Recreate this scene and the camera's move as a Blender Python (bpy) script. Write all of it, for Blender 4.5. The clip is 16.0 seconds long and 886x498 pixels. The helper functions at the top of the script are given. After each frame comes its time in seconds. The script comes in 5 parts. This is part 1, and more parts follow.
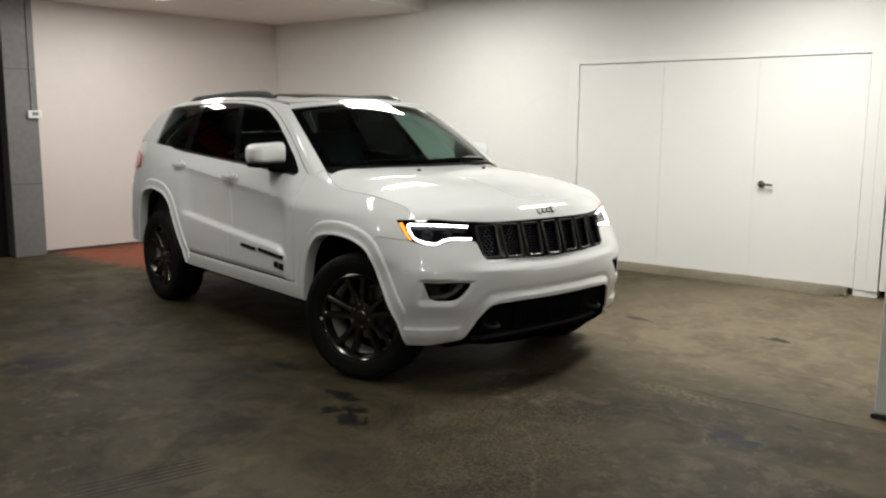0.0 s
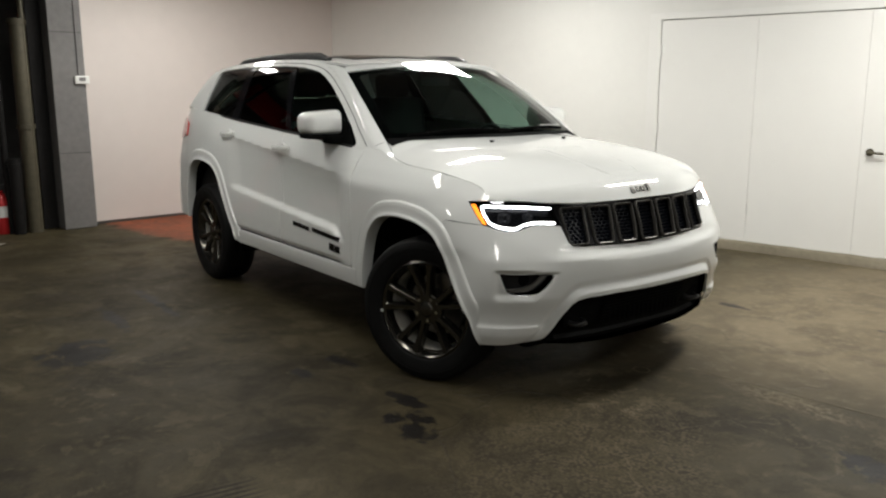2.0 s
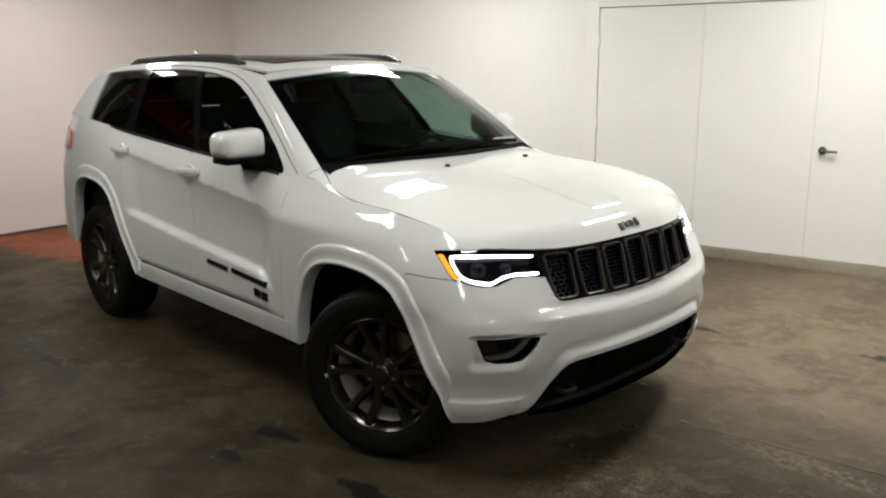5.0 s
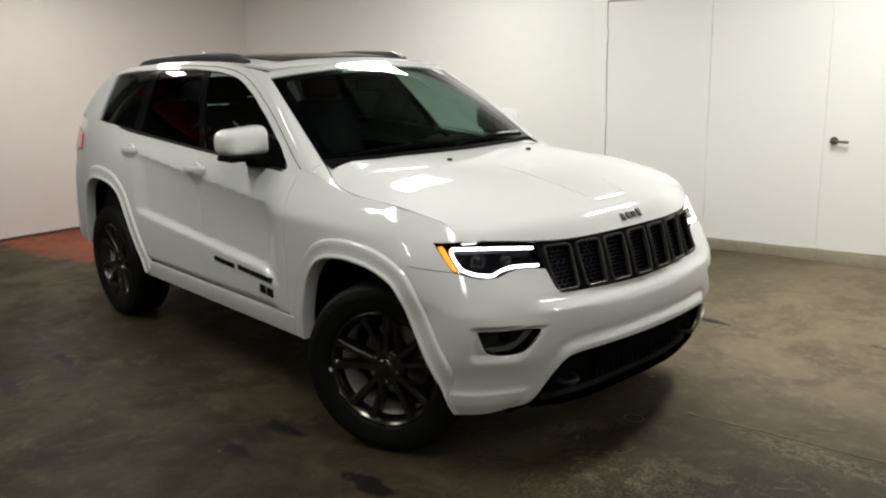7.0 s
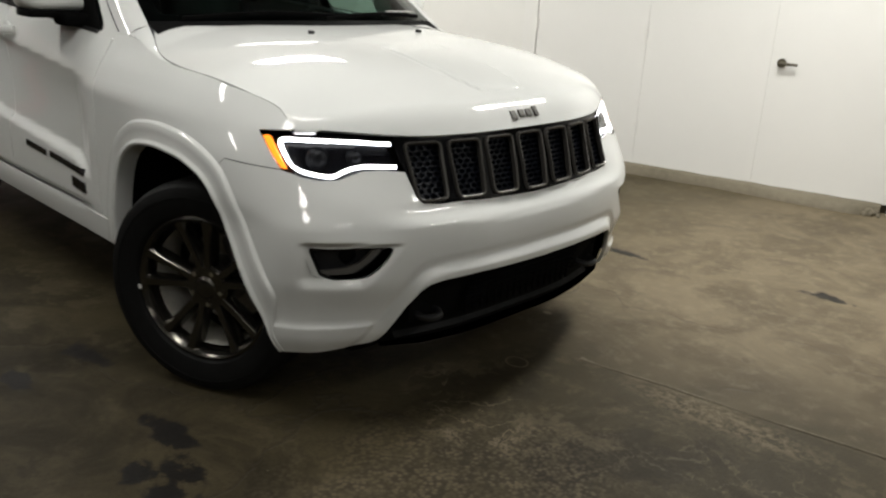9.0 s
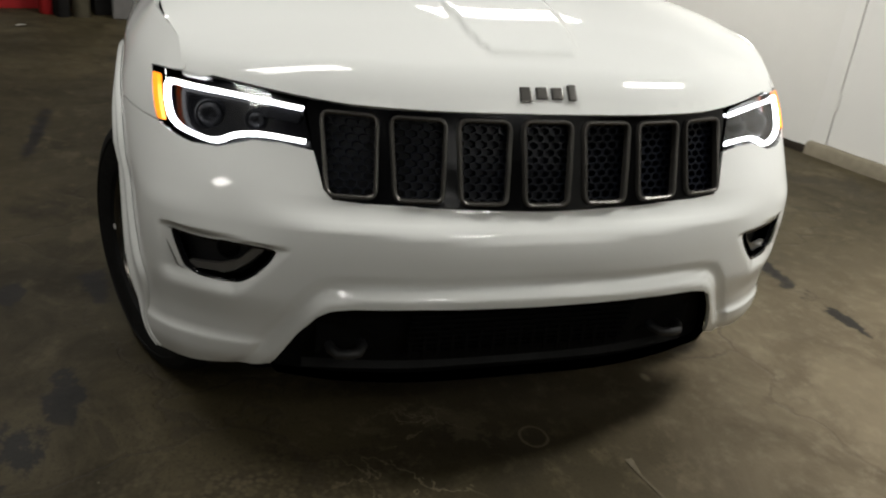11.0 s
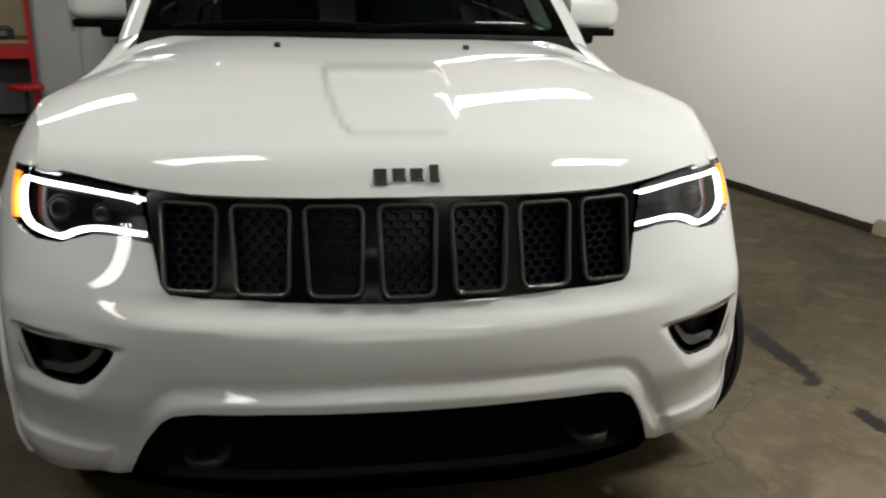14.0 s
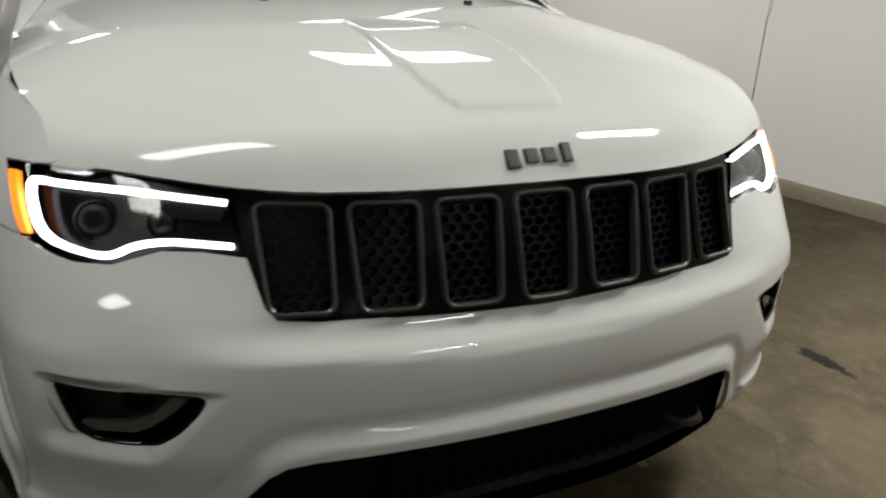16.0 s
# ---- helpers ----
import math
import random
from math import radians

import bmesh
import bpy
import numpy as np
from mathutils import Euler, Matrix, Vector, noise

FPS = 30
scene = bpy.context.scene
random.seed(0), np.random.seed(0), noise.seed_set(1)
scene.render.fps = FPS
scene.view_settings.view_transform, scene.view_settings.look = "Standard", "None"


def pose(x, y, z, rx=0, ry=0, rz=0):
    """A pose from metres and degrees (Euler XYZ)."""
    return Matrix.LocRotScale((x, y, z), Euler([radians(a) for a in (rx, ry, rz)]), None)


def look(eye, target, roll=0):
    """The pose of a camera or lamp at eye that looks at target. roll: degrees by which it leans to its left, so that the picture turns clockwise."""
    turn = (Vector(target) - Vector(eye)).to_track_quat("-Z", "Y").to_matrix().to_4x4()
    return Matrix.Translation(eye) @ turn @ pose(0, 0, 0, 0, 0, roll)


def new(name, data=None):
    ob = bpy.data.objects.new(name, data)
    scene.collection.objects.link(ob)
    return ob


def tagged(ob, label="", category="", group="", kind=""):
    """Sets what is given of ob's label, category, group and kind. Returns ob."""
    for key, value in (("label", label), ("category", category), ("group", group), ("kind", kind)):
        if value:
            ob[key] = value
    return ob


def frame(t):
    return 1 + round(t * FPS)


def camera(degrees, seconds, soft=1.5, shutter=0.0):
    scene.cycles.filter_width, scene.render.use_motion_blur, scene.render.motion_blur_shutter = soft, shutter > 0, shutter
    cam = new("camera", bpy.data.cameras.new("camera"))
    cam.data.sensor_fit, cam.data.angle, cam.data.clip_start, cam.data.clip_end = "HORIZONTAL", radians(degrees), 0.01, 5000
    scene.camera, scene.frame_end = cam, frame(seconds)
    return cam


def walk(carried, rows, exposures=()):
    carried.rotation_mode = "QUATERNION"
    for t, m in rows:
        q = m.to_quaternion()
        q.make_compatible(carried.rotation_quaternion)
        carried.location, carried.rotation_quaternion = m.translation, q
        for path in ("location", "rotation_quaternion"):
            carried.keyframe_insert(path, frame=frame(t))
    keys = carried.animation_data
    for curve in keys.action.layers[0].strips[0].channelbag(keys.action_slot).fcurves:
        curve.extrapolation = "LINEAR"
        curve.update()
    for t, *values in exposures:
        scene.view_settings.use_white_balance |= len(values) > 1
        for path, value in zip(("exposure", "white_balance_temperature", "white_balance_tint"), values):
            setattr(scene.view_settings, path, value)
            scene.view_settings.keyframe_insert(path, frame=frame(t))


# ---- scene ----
# ---- the camera and its walk ----
cam = camera(56.72, 16.0, soft=2.2, shutter=0.4)
PATH = [
    (0, (4.019, -3.611, 1.511), (2.510, -2.332, 1.214), 0.41),
    (0.5, (3.954, -3.577, 1.514), (2.464, -2.285, 1.181), 0.84),
    (1, (3.807, -3.452, 1.521), (2.267, -2.229, 1.157), 0.21),
    (1.5, (3.680, -3.371, 1.528), (2.115, -2.179, 1.167), 0.11),
    (2, (3.475, -3.305, 1.532), (1.896, -2.140, 1.144), -0.02),
    (2.5, (3.250, -3.269, 1.572), (1.698, -2.056, 1.223), -0.41),
    (3, (3.082, -3.211, 1.612), (1.537, -1.992, 1.255), -0.86),
    (3.5, (2.969, -3.109, 1.646), (1.444, -1.870, 1.272), -0.19),
    (4, (2.842, -2.983, 1.690), (1.338, -1.714, 1.333), -0.10),
    (4.5, (2.769, -2.969, 1.707), (1.307, -1.666, 1.301), -0.25),
    (5, (2.705, -3.014, 1.727), (1.288, -1.676, 1.276), -0.42),
    (7.5, (2.775, -2.929, 1.678), (1.324, -1.628, 1.229), -1.52),
    (8, (2.797, -2.822, 1.608), (1.350, -1.498, 1.215), -0.45),
    (8.2, (2.836, -2.805, 1.626), (1.417, -1.457, 1.213), 0.55),
    (8.5, (2.664, -2.615, 1.497), (1.306, -1.224, 1.029), 0.55),
    (9, (2.502, -2.242, 1.458), (1.185, -0.876, 0.827), 3.02),
    (9.5, (2.445, -1.862, 1.458), (1.035, -0.593, 0.823), -0.25),
    (10, (2.377, -1.435, 1.437), (0.823, -0.389, 0.736), 2.19),
    (12.5, (2.634, -0.221, 1.431), (0.770, -0.003, 0.740), 2.99),
    (13, (2.702, -0.078, 1.435), (0.806, 0.082, 0.817), 1.69),
    (13.5, (2.613, -0.079, 1.425), (0.711, 0.020, 0.816), 0.73),
    (14, (2.393, -0.207, 1.400), (0.515, 0.115, 0.793), 1.50),
    (14.5, (2.199, -0.313, 1.388), (0.346, 0.109, 0.764), 1.89),
    (15, (2.025, -0.438, 1.388), (0.197, 0.026, 0.721), 2.64),
    (15.5, (1.988, -0.582, 1.397), (0.245, 0.121, 0.716), 2.74),
    (16, (1.934, -0.822, 1.371), (0.266, 0.037, 0.678), 3.30),
]
walk(cam, [(t, look(eye, target, roll)) for t, eye, target, roll in PATH],
     exposures=[(0.0, 0.06), (5.0, 0.05), (10.0, 0.02), (12.5, -0.30), (13.5, -0.22), (14.5, -0.38), (16.0, -0.42)])

# ---- room frame: a runs along the door wall, b from it into the room ----
W0 = Vector((-0.835, 3.625, 0.0))
WA = Vector((0.97214, 0.23439, 0.0))
WB = Vector((0.23439, -0.97214, 0.0))
ROOM = Matrix(((WA.x, -WB.x, 0, W0.x), (WA.y, -WB.y, 0, W0.y), (0, 0, 1, 0), (0, 0, 0, 1)))


def room(a, b, z=0.0):
    """World place of a point given along the door wall, out from it, and up."""
    return W0 + WA * a + WB * b + Vector((0, 0, z))

# ---- world and lamps ----
world = bpy.data.worlds.new("world")
scene.world = world
world.use_nodes = True
world.node_tree.nodes["Background"].inputs[0].default_value = (0.02, 0.02, 0.02, 1)
world.node_tree.nodes["Background"].inputs[1].default_value = 0.3
scene.view_settings.exposure = 0.0

# hanging fluorescent fittings: a, b, height, watts
# fifth to eighth are unseen, added as fill; the eighth brightens the west partition
FITTINGS = [(-2.15, 1.85, 3.0, 84), (1.35, 1.80, 3.0, 104), (-2.7, 5.35, 3.0, 36), (0.3, 5.2, 3.0, 29), (4.2, 3.4, 3.0, 48), (2.0, 8.6, 3.0, 30), (-3.2, 8.8, 3.0, 28), (-4.9, 3.02, 2.878, 42), (7.4, 5.2, 3.0, 25), (5.6, 8.2, 3.0, 26)]
for a, b, h, watts in FITTINGS:
    data = bpy.data.lights.new("fluorescent", "AREA")
    data.shape, data.size, data.size_y = "RECTANGLE", 0.42, 1.26
    data.energy, data.color = watts, (0.972, 0.965, 0.918)
    ob = new("fluorescent", data)
    ob.matrix_world = ROOM @ pose(a, -b, h - 0.012)

# ---- materials ----
MATS = {}


def tree(name):
    m = bpy.data.materials.new(name)
    m.use_nodes = True
    return m, m.node_tree.nodes, m.node_tree.links, m.node_tree.nodes["Principled BSDF"]


def plain(name, color, rough=0.5, metal=0.0, grain=0.0, scale=40.0, bump=0.0, coat=0.0, vary=None, coord="Object", detail=6.0, gloss=0.5):
    """A surface with two scales of mottling in colour and roughness, and a fine relief."""
    m, n, l, p = tree(name)
    p.inputs["Roughness"].default_value, p.inputs["Metallic"].default_value = rough, metal
    p.inputs["Base Color"].default_value = (*color, 1)
    p.inputs["Specular IOR Level"].default_value = 0.05 if coat >= 1 else gloss
    p.inputs["Coat Weight"].default_value, p.inputs["Coat Roughness"].default_value = coat, 0.03
    if grain or bump:
        tc = n.new("ShaderNodeTexCoord")
        fine, wide = n.new("ShaderNodeTexNoise"), n.new("ShaderNodeTexNoise")
        for tex, s in ((fine, scale), (wide, scale * 0.09)):
            tex.inputs["Scale"].default_value, tex.inputs["Detail"].default_value = s, detail
            l.new(tc.outputs[coord], tex.inputs["Vector"])
        add = n.new("ShaderNodeMath")
        add.operation = "MULTIPLY_ADD"
        add.inputs[1].default_value = 0.4
        l.new(fine.outputs["Fac"], add.inputs[0])
        half = n.new("ShaderNodeMath")
        half.operation = "MULTIPLY"
        half.inputs[1].default_value = 0.6
        l.new(wide.outputs["Fac"], half.inputs[0])
        l.new(half.outputs[0], add.inputs[2])
        ramp = n.new("ShaderNodeMapRange")
        ramp.inputs[1].default_value, ramp.inputs[2].default_value = 0.3, 0.7
        l.new(add.outputs[0], ramp.inputs[0])
        mix = n.new("ShaderNodeMix")
        mix.data_type = "RGBA"
        other = vary or tuple(c * (1 - grain) for c in color)
        mix.inputs[6].default_value, mix.inputs[7].default_value = (*other, 1), (*color, 1)
        l.new(ramp.outputs[0], mix.inputs[0])
        l.new(mix.outputs[2], p.inputs["Base Color"])
        rr = n.new("ShaderNodeMapRange")
        rr.inputs[3].default_value, rr.inputs[4].default_value = min(1, rough * 1.2), rough * 0.85
        l.new(ramp.outputs[0], rr.inputs[0])
        l.new(rr.outputs[0], p.inputs["Roughness"])
        if bump:
            bp = n.new("ShaderNodeBump")
            bp.inputs["Strength"].default_value, bp.inputs["Distance"].default_value = bump, 0.004
            l.new(fine.outputs["Fac"], bp.inputs["Height"])
            l.new(bp.outputs["Normal"], p.inputs["Normal"])
    MATS[name] = m
    return m


def glow(name, color, strength):
    m, n, l, p = tree(name)
    p.inputs["Base Color"].default_value = (*color, 1)
    p.inputs["Emission Color"].default_value = (*color, 1)
    p.inputs["Emission Strength"].default_value = strength
    return m


def glazing(name, tint, rough=0.0, ior=1.5):
    """A thin pane: tinted see-through with a mirror gloss."""
    m, n, l, p = tree(name)
    clear, gloss, mix, view = n.new("ShaderNodeBsdfTransparent"), n.new("ShaderNodeBsdfGlossy"), n.new("ShaderNodeMixShader"), n.new("ShaderNodeLayerWeight")
    clear.inputs[0].default_value, gloss.inputs[0].default_value = (*tint, 1), (1, 1, 1, 1)
    gloss.inputs["Roughness"].default_value, view.inputs[0].default_value = rough, 0.5
    power, fac = n.new("ShaderNodeMath"), n.new("ShaderNodeMapRange")
    power.operation, power.inputs[1].default_value = "POWER", 4.0
    l.new(view.outputs["Facing"], power.inputs[0])
    l.new(power.outputs[0], fac.inputs[0])
    fac.inputs[3].default_value, fac.inputs[4].default_value = ((ior - 1) / (ior + 1)) ** 2, 0.9
    l.new(fac.outputs[0], mix.inputs[0])
    l.new(clear.outputs[0], mix.inputs[1])
    l.new(gloss.outputs[0], mix.inputs[2])
    l.new(mix.outputs[0], n["Material Output"].inputs["Surface"])
    return m


PAINT = plain("white_car_paint", (0.765, 0.772, 0.752), rough=0.55, coat=1.0)
GLOSS_BLACK = plain("gloss_black", (0.006, 0.006, 0.007), rough=0.10, gloss=0.4)
GRILLE_BLACK = plain("grille_black", (0.0025, 0.0025, 0.003), rough=0.17, gloss=0.16)
PLASTIC = plain("black_plastic", (0.016, 0.016, 0.017), rough=0.5, grain=0.3, scale=300, bump=0.15)
HONEY = plain("navy_black_plastic", (0.004, 0.0055, 0.011), rough=0.35, grain=0.2, scale=200, gloss=0.22)
INNER = plain("dark_lining", (0.0045, 0.0045, 0.0045), rough=0.85, grain=0.4, scale=60, bump=0.2, gloss=0.06)
RUBBER = plain("tyre_rubber", (0.0075, 0.0075, 0.0075), rough=0.65, grain=0.35, scale=120, bump=0.12, gloss=0.18)
BRIGHT = plain("satin_silver", (0.19, 0.18, 0.165), rough=0.3, metal=0.4, grain=0.1, scale=200)
WHEEL = plain("graphite_wheel_paint", (0.115, 0.108, 0.095), rough=0.2, metal=0.95, grain=0.12, scale=200)
BRONZE = plain("bronze_grey_trim", (0.075, 0.070, 0.063), rough=0.34, metal=0.6, grain=0.1, scale=300)
STEEL = plain("bare_steel", (0.42, 0.41, 0.39), rough=0.32, metal=1.0, grain=0.25, scale=150)
BARREL = plain("bare_wheel_barrel", (0.78, 0.75, 0.67), rough=0.45, metal=0.1, grain=0.3, scale=60)
CHROME = plain("chrome", (0.75, 0.75, 0.74), rough=0.08, metal=1.0)
SMOKE = plain("lamp_inside", (0.004, 0.0042, 0.005), rough=0.4, grain=0.2, scale=150, gloss=0.1)
FABRIC = plain("black_upholstery", (0.012, 0.012, 0.013), rough=0.75, grain=0.3, scale=150, bump=0.2)
LINING = plain("grey_headliner", (0.05, 0.05, 0.048), rough=0.9, grain=0.15, scale=200)
TAIL_LENS = plain("red_lens", (0.45, 0.02, 0.02), rough=0.12, coat=0.8)
DRL = glow("daytime_lamp", (0.93, 0.95, 1.0), 7.0)
AMBER = glow("amber_lamp", (1.0, 0.27, 0.012), 1.5)
TINTED = glazing("privacy_glass", (0.022, 0.025, 0.024), ior=1.5)
FRONT_GLASS = glazing("green_glass", (0.50, 0.66, 0.59))
SCREEN_GLASS = glazing("windscreen_glass", (0.38, 0.47, 0.435), ior=1.33)
LAMP_GLASS = glazing("lamp_cover", (0.96, 0.96, 0.96))
WHITE_WALL = plain("white_wall_paint", (0.73, 0.72, 0.685), rough=0.55, grain=0.05, scale=9, bump=0.06, coord="Object")
PINK_WALL = plain("off_white_panel", (0.66, 0.60, 0.565), rough=0.6, grain=0.05, scale=7, bump=0.05)
DOOR_PAINT = plain("white_door_paint", (0.75, 0.74, 0.71), rough=0.4, grain=0.04, scale=5, bump=0.04)
CEILING = plain("white_ceiling", (0.74, 0.70, 0.66), rough=0.7, grain=0.06, scale=6)
GREY_WALL = plain("grey_column_paint", (0.195, 0.188, 0.182), rough=0.6, grain=0.34, scale=16, bump=0.25)
# dark for the dimness of the far garage; also used on joints and gaps
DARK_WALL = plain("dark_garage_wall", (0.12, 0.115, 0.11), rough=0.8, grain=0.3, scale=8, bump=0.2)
KERB = plain("tan_concrete_kerb", (0.20, 0.172, 0.12), rough=0.75, grain=0.35, scale=22, bump=0.5)
DARK_KERB = plain("dark_kerb", (0.018, 0.0135, 0.0095), rough=0.85, grain=0.5, scale=22, bump=0.5, gloss=0.1)
# tone of the unseen walls, set for bounce and reflections
GARAGE_WALL = plain("unseen_wall_grey", (0.17, 0.165, 0.155), rough=0.75, grain=0.2, scale=6, bump=0.15)
CABINET = plain("grey_cabinet_paint", (0.40, 0.405, 0.40), rough=0.4, grain=0.08, scale=12)
RED = plain("red_enamel", (0.48, 0.022, 0.025), rough=0.35, grain=0.15, scale=20)
WOOD = plain("worktop_wood", (0.42, 0.28, 0.14), rough=0.5, grain=0.35, scale=30, bump=0.1)
CREAM = plain("cream_board", (0.70, 0.60, 0.40), rough=0.6, grain=0.06, scale=14)
BLACK_STEEL = plain("black_steel", (0.012, 0.011, 0.0105), rough=0.65, grain=0.4, scale=20, bump=0.2, gloss=0.2)
PIPE = plain("old_pipe", (0.105, 0.092, 0.060), rough=0.5, metal=0.3, grain=0.45, scale=18, bump=0.2)
WHITE_PLASTIC = plain("white_plastic", (0.75, 0.75, 0.72), rough=0.4, grain=0.05, scale=60)
GREEN = plain("green_print", (0.02, 0.26, 0.10), rough=0.5)
DIFFUSER = glow("lamp_diffuser", (1.0, 0.95, 0.86), 2.2)


def floor_material():
    m, n, l, p = tree("worn_concrete")
    geo = n.new("ShaderNodeNewGeometry")
    pos = geo.outputs["Position"]

    def noise_tex(scale, detail=8, rough=0.6, warp=0.0):
        t = n.new("ShaderNodeTexNoise")
        t.inputs["Scale"].default_value, t.inputs["Detail"].default_value = scale, detail
        t.inputs["Roughness"].default_value, t.inputs["Distortion"].default_value = rough, warp
        l.new(pos, t.inputs["Vector"])
        return t.outputs["Fac"]

    def maths(op, a, b=0.0, c=None):
        t = n.new("ShaderNodeMath")
        t.operation = op
        for i, v in enumerate((a, b) if c is None else (a, b, c)):
            if isinstance(v, (int, float)):
                t.inputs[i].default_value = v
            else:
                l.new(v, t.inputs[i])
        return t.outputs[0]

    def ramp(v, lo, hi, a=0.0, b=1.0):
        t = n.new("ShaderNodeMapRange")
        t.interpolation_type = "SMOOTHSTEP"
        for i, q in enumerate((lo, hi, a, b)):
            t.inputs[i + 1].default_value = q
        l.new(v, t.inputs[0])
        return t.outputs[0]

    def blend(a, b, f):
        t = n.new("ShaderNodeMix")
        t.data_type = "RGBA"
        for i, v in ((6, a), (7, b)):
            if isinstance(v, tuple):
                t.inputs[i].default_value = (*v, 1)
            else:
                l.new(v, t.inputs[i])
        l.new(f, t.inputs[0])
        return t.outputs[2]

    wide, mid, fine, grit = noise_tex(0.55, 5, 0.6, 0.6), noise_tex(2.3, 8, 0.65, 0.8), noise_tex(11, 8, 0.7), noise_tex(95, 4, 0.7)
    sep = n.new("ShaderNodeSeparateXYZ")
    l.new(pos, sep.inputs[0])
    x, y = sep.outputs[0], sep.outputs[1]
    col = blend((0.0375, 0.0302, 0.0152), (0.069, 0.0555, 0.0290), ramp(wide, 0.38, 0.62))
    col = blend(col, (0.0195, 0.0155, 0.0080), ramp(mid, 0.47, 0.66, 0.0, 0.55))
    col = blend(col, (0.098, 0.078, 0.0445), ramp(fine, 0.50, 0.70, 0.0, 0.55))
    col = blend(col, (0.013, 0.010, 0.007), ramp(grit, 0.52, 0.66, 0.0, 0.5))
    # hard-edged old stains and scuffed paler skins
    blot, scuff, line_noise = noise_tex(1.15, 12, 0.72, 0.4), noise_tex(2.7, 12, 0.75, 0.3), noise_tex(4.2, 6, 0.6, 0.5)
    col = blend(col, (0.015, 0.0115, 0.0075), ramp(blot, 0.565, 0.590, 0.0, 0.42))
    col = blend(col, (0.112, 0.092, 0.056), ramp(scuff, 0.555, 0.60, 0.0, 0.42))
    # paler ground in front of the doors, darker towards the garage
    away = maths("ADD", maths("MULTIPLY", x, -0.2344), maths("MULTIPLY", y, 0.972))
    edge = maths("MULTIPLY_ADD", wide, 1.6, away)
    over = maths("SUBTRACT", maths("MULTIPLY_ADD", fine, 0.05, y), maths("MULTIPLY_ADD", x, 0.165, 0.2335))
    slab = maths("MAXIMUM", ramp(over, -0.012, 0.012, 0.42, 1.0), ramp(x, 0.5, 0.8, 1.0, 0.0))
    pale_mix = maths("MULTIPLY", slab, maths("MULTIPLY", ramp(edge, 0.2, 1.7, 0.0, 0.9), ramp(maths("MULTIPLY_ADD", wide, 1.2, x), -0.4, 1.2, 0.04, 1.0)))
    col = blend(col, blend(blend((0.100, 0.078, 0.048), (0.185, 0.150, 0.098), ramp(mid, 0.34, 0.66)), (0.225, 0.188, 0.128), ramp(fine, 0.46, 0.70, 0.0, 0.55)), pale_mix)
    # a strip of exposed pebbly screed in front of the car
    peb = n.new("ShaderNodeTexVoronoi")
    peb.inputs["Scale"].default_value = 62
    l.new(pos, peb.inputs["Vector"])
    d1 = maths("MULTIPLY", maths("SUBTRACT", x, 1.25), 1.2)
    d2 = maths("ADD", maths("SUBTRACT", y, -0.95), maths("MULTIPLY", maths("SUBTRACT", x, 1.25), 0.35))
    rad = maths("SQRT", maths("ADD", maths("MULTIPLY", d1, d1), maths("MULTIPLY", d2, d2)))
    patch = ramp(maths("MULTIPLY_ADD", mid, -0.9, rad), 0.05, 0.4, 1.0, 0.0)
    pebcol = blend((0.12, 0.096, 0.06), (0.018, 0.014, 0.009), ramp(peb.outputs["Distance"], 0.25, 0.75))
    t = maths("MULTIPLY", maths("MULTIPLY", patch, 0.6), ramp(fine, 0.40, 0.60, 0.3, 1.0))
    col = blend(col, pebcol, t)
    # flaked skin: pale wandering edges in three places, and a crust of pale mortar beside the slab joint
    def blob(cx, cy, rx, ry, soft=0.5):
        u, v = maths("MULTIPLY", maths("SUBTRACT", x, cx), 1 / rx), maths("MULTIPLY", maths("SUBTRACT", y, cy), 1 / ry)
        return ramp(maths("SQRT", maths("ADD", maths("MULTIPLY", u, u), maths("MULTIPLY", v, v))), 1 - soft, 1 + soft, 1.0, 0.0)
    flaked = maths("MAXIMUM", maths("MAXIMUM", blob(.66, -.20, .20, .16), blob(.86, -.34, .22, .14)), maths("MULTIPLY", blob(1.75, -.05, .55, .25), 0.4))
    squiggle = ramp(maths("ABSOLUTE", maths("SUBTRACT", line_noise, 0.5)), 0.003, 0.012, 1.0, 0.0)
    col = blend(col, (0.21, 0.17, 0.115), maths("MULTIPLY", maths("MULTIPLY", squiggle, flaked), 0.6))
    crust = maths("MULTIPLY", blob(1.42, .355, .34, .085), ramp(noise_tex(30, 8, 0.75), 0.44, 0.58))
    col = blend(col, (0.24, 0.195, 0.125), maths("MULTIPLY", crust, 0.42))
    # a broad darker stretch of floor beside the wheel
    dark_stretch = maths("MULTIPLY", blob(.15, -1.45, 1.1, .55, 0.6), ramp(mid, 0.36, 0.60, 0.25, 0.6))
    col = blend(col, (0.016, 0.0125, 0.0072), dark_stretch)
    # an oval ring and a pale dab under the car's nose
    u, v = maths("MULTIPLY", maths("SUBTRACT", x, .652), 1 / .046), maths("MULTIPLY", maths("SUBTRACT", y, .138), 1 / .040)
    oval = maths("MULTIPLY_ADD", fine, 0.5, maths("SQRT", maths("ADD", maths("MULTIPLY", u, u), maths("MULTIPLY", v, v))))
    col = blend(col, (0.15, 0.12, 0.08), maths("MULTIPLY", ramp(maths("ABSOLUTE", maths("SUBTRACT", oval, 1.25)), 0.05, 0.16, 1.0, 0.0), 0.7))
    col = blend(col, (0.30, 0.25, 0.17), maths("MULTIPLY", blob(.412, .645, .022, .014), 0.7))
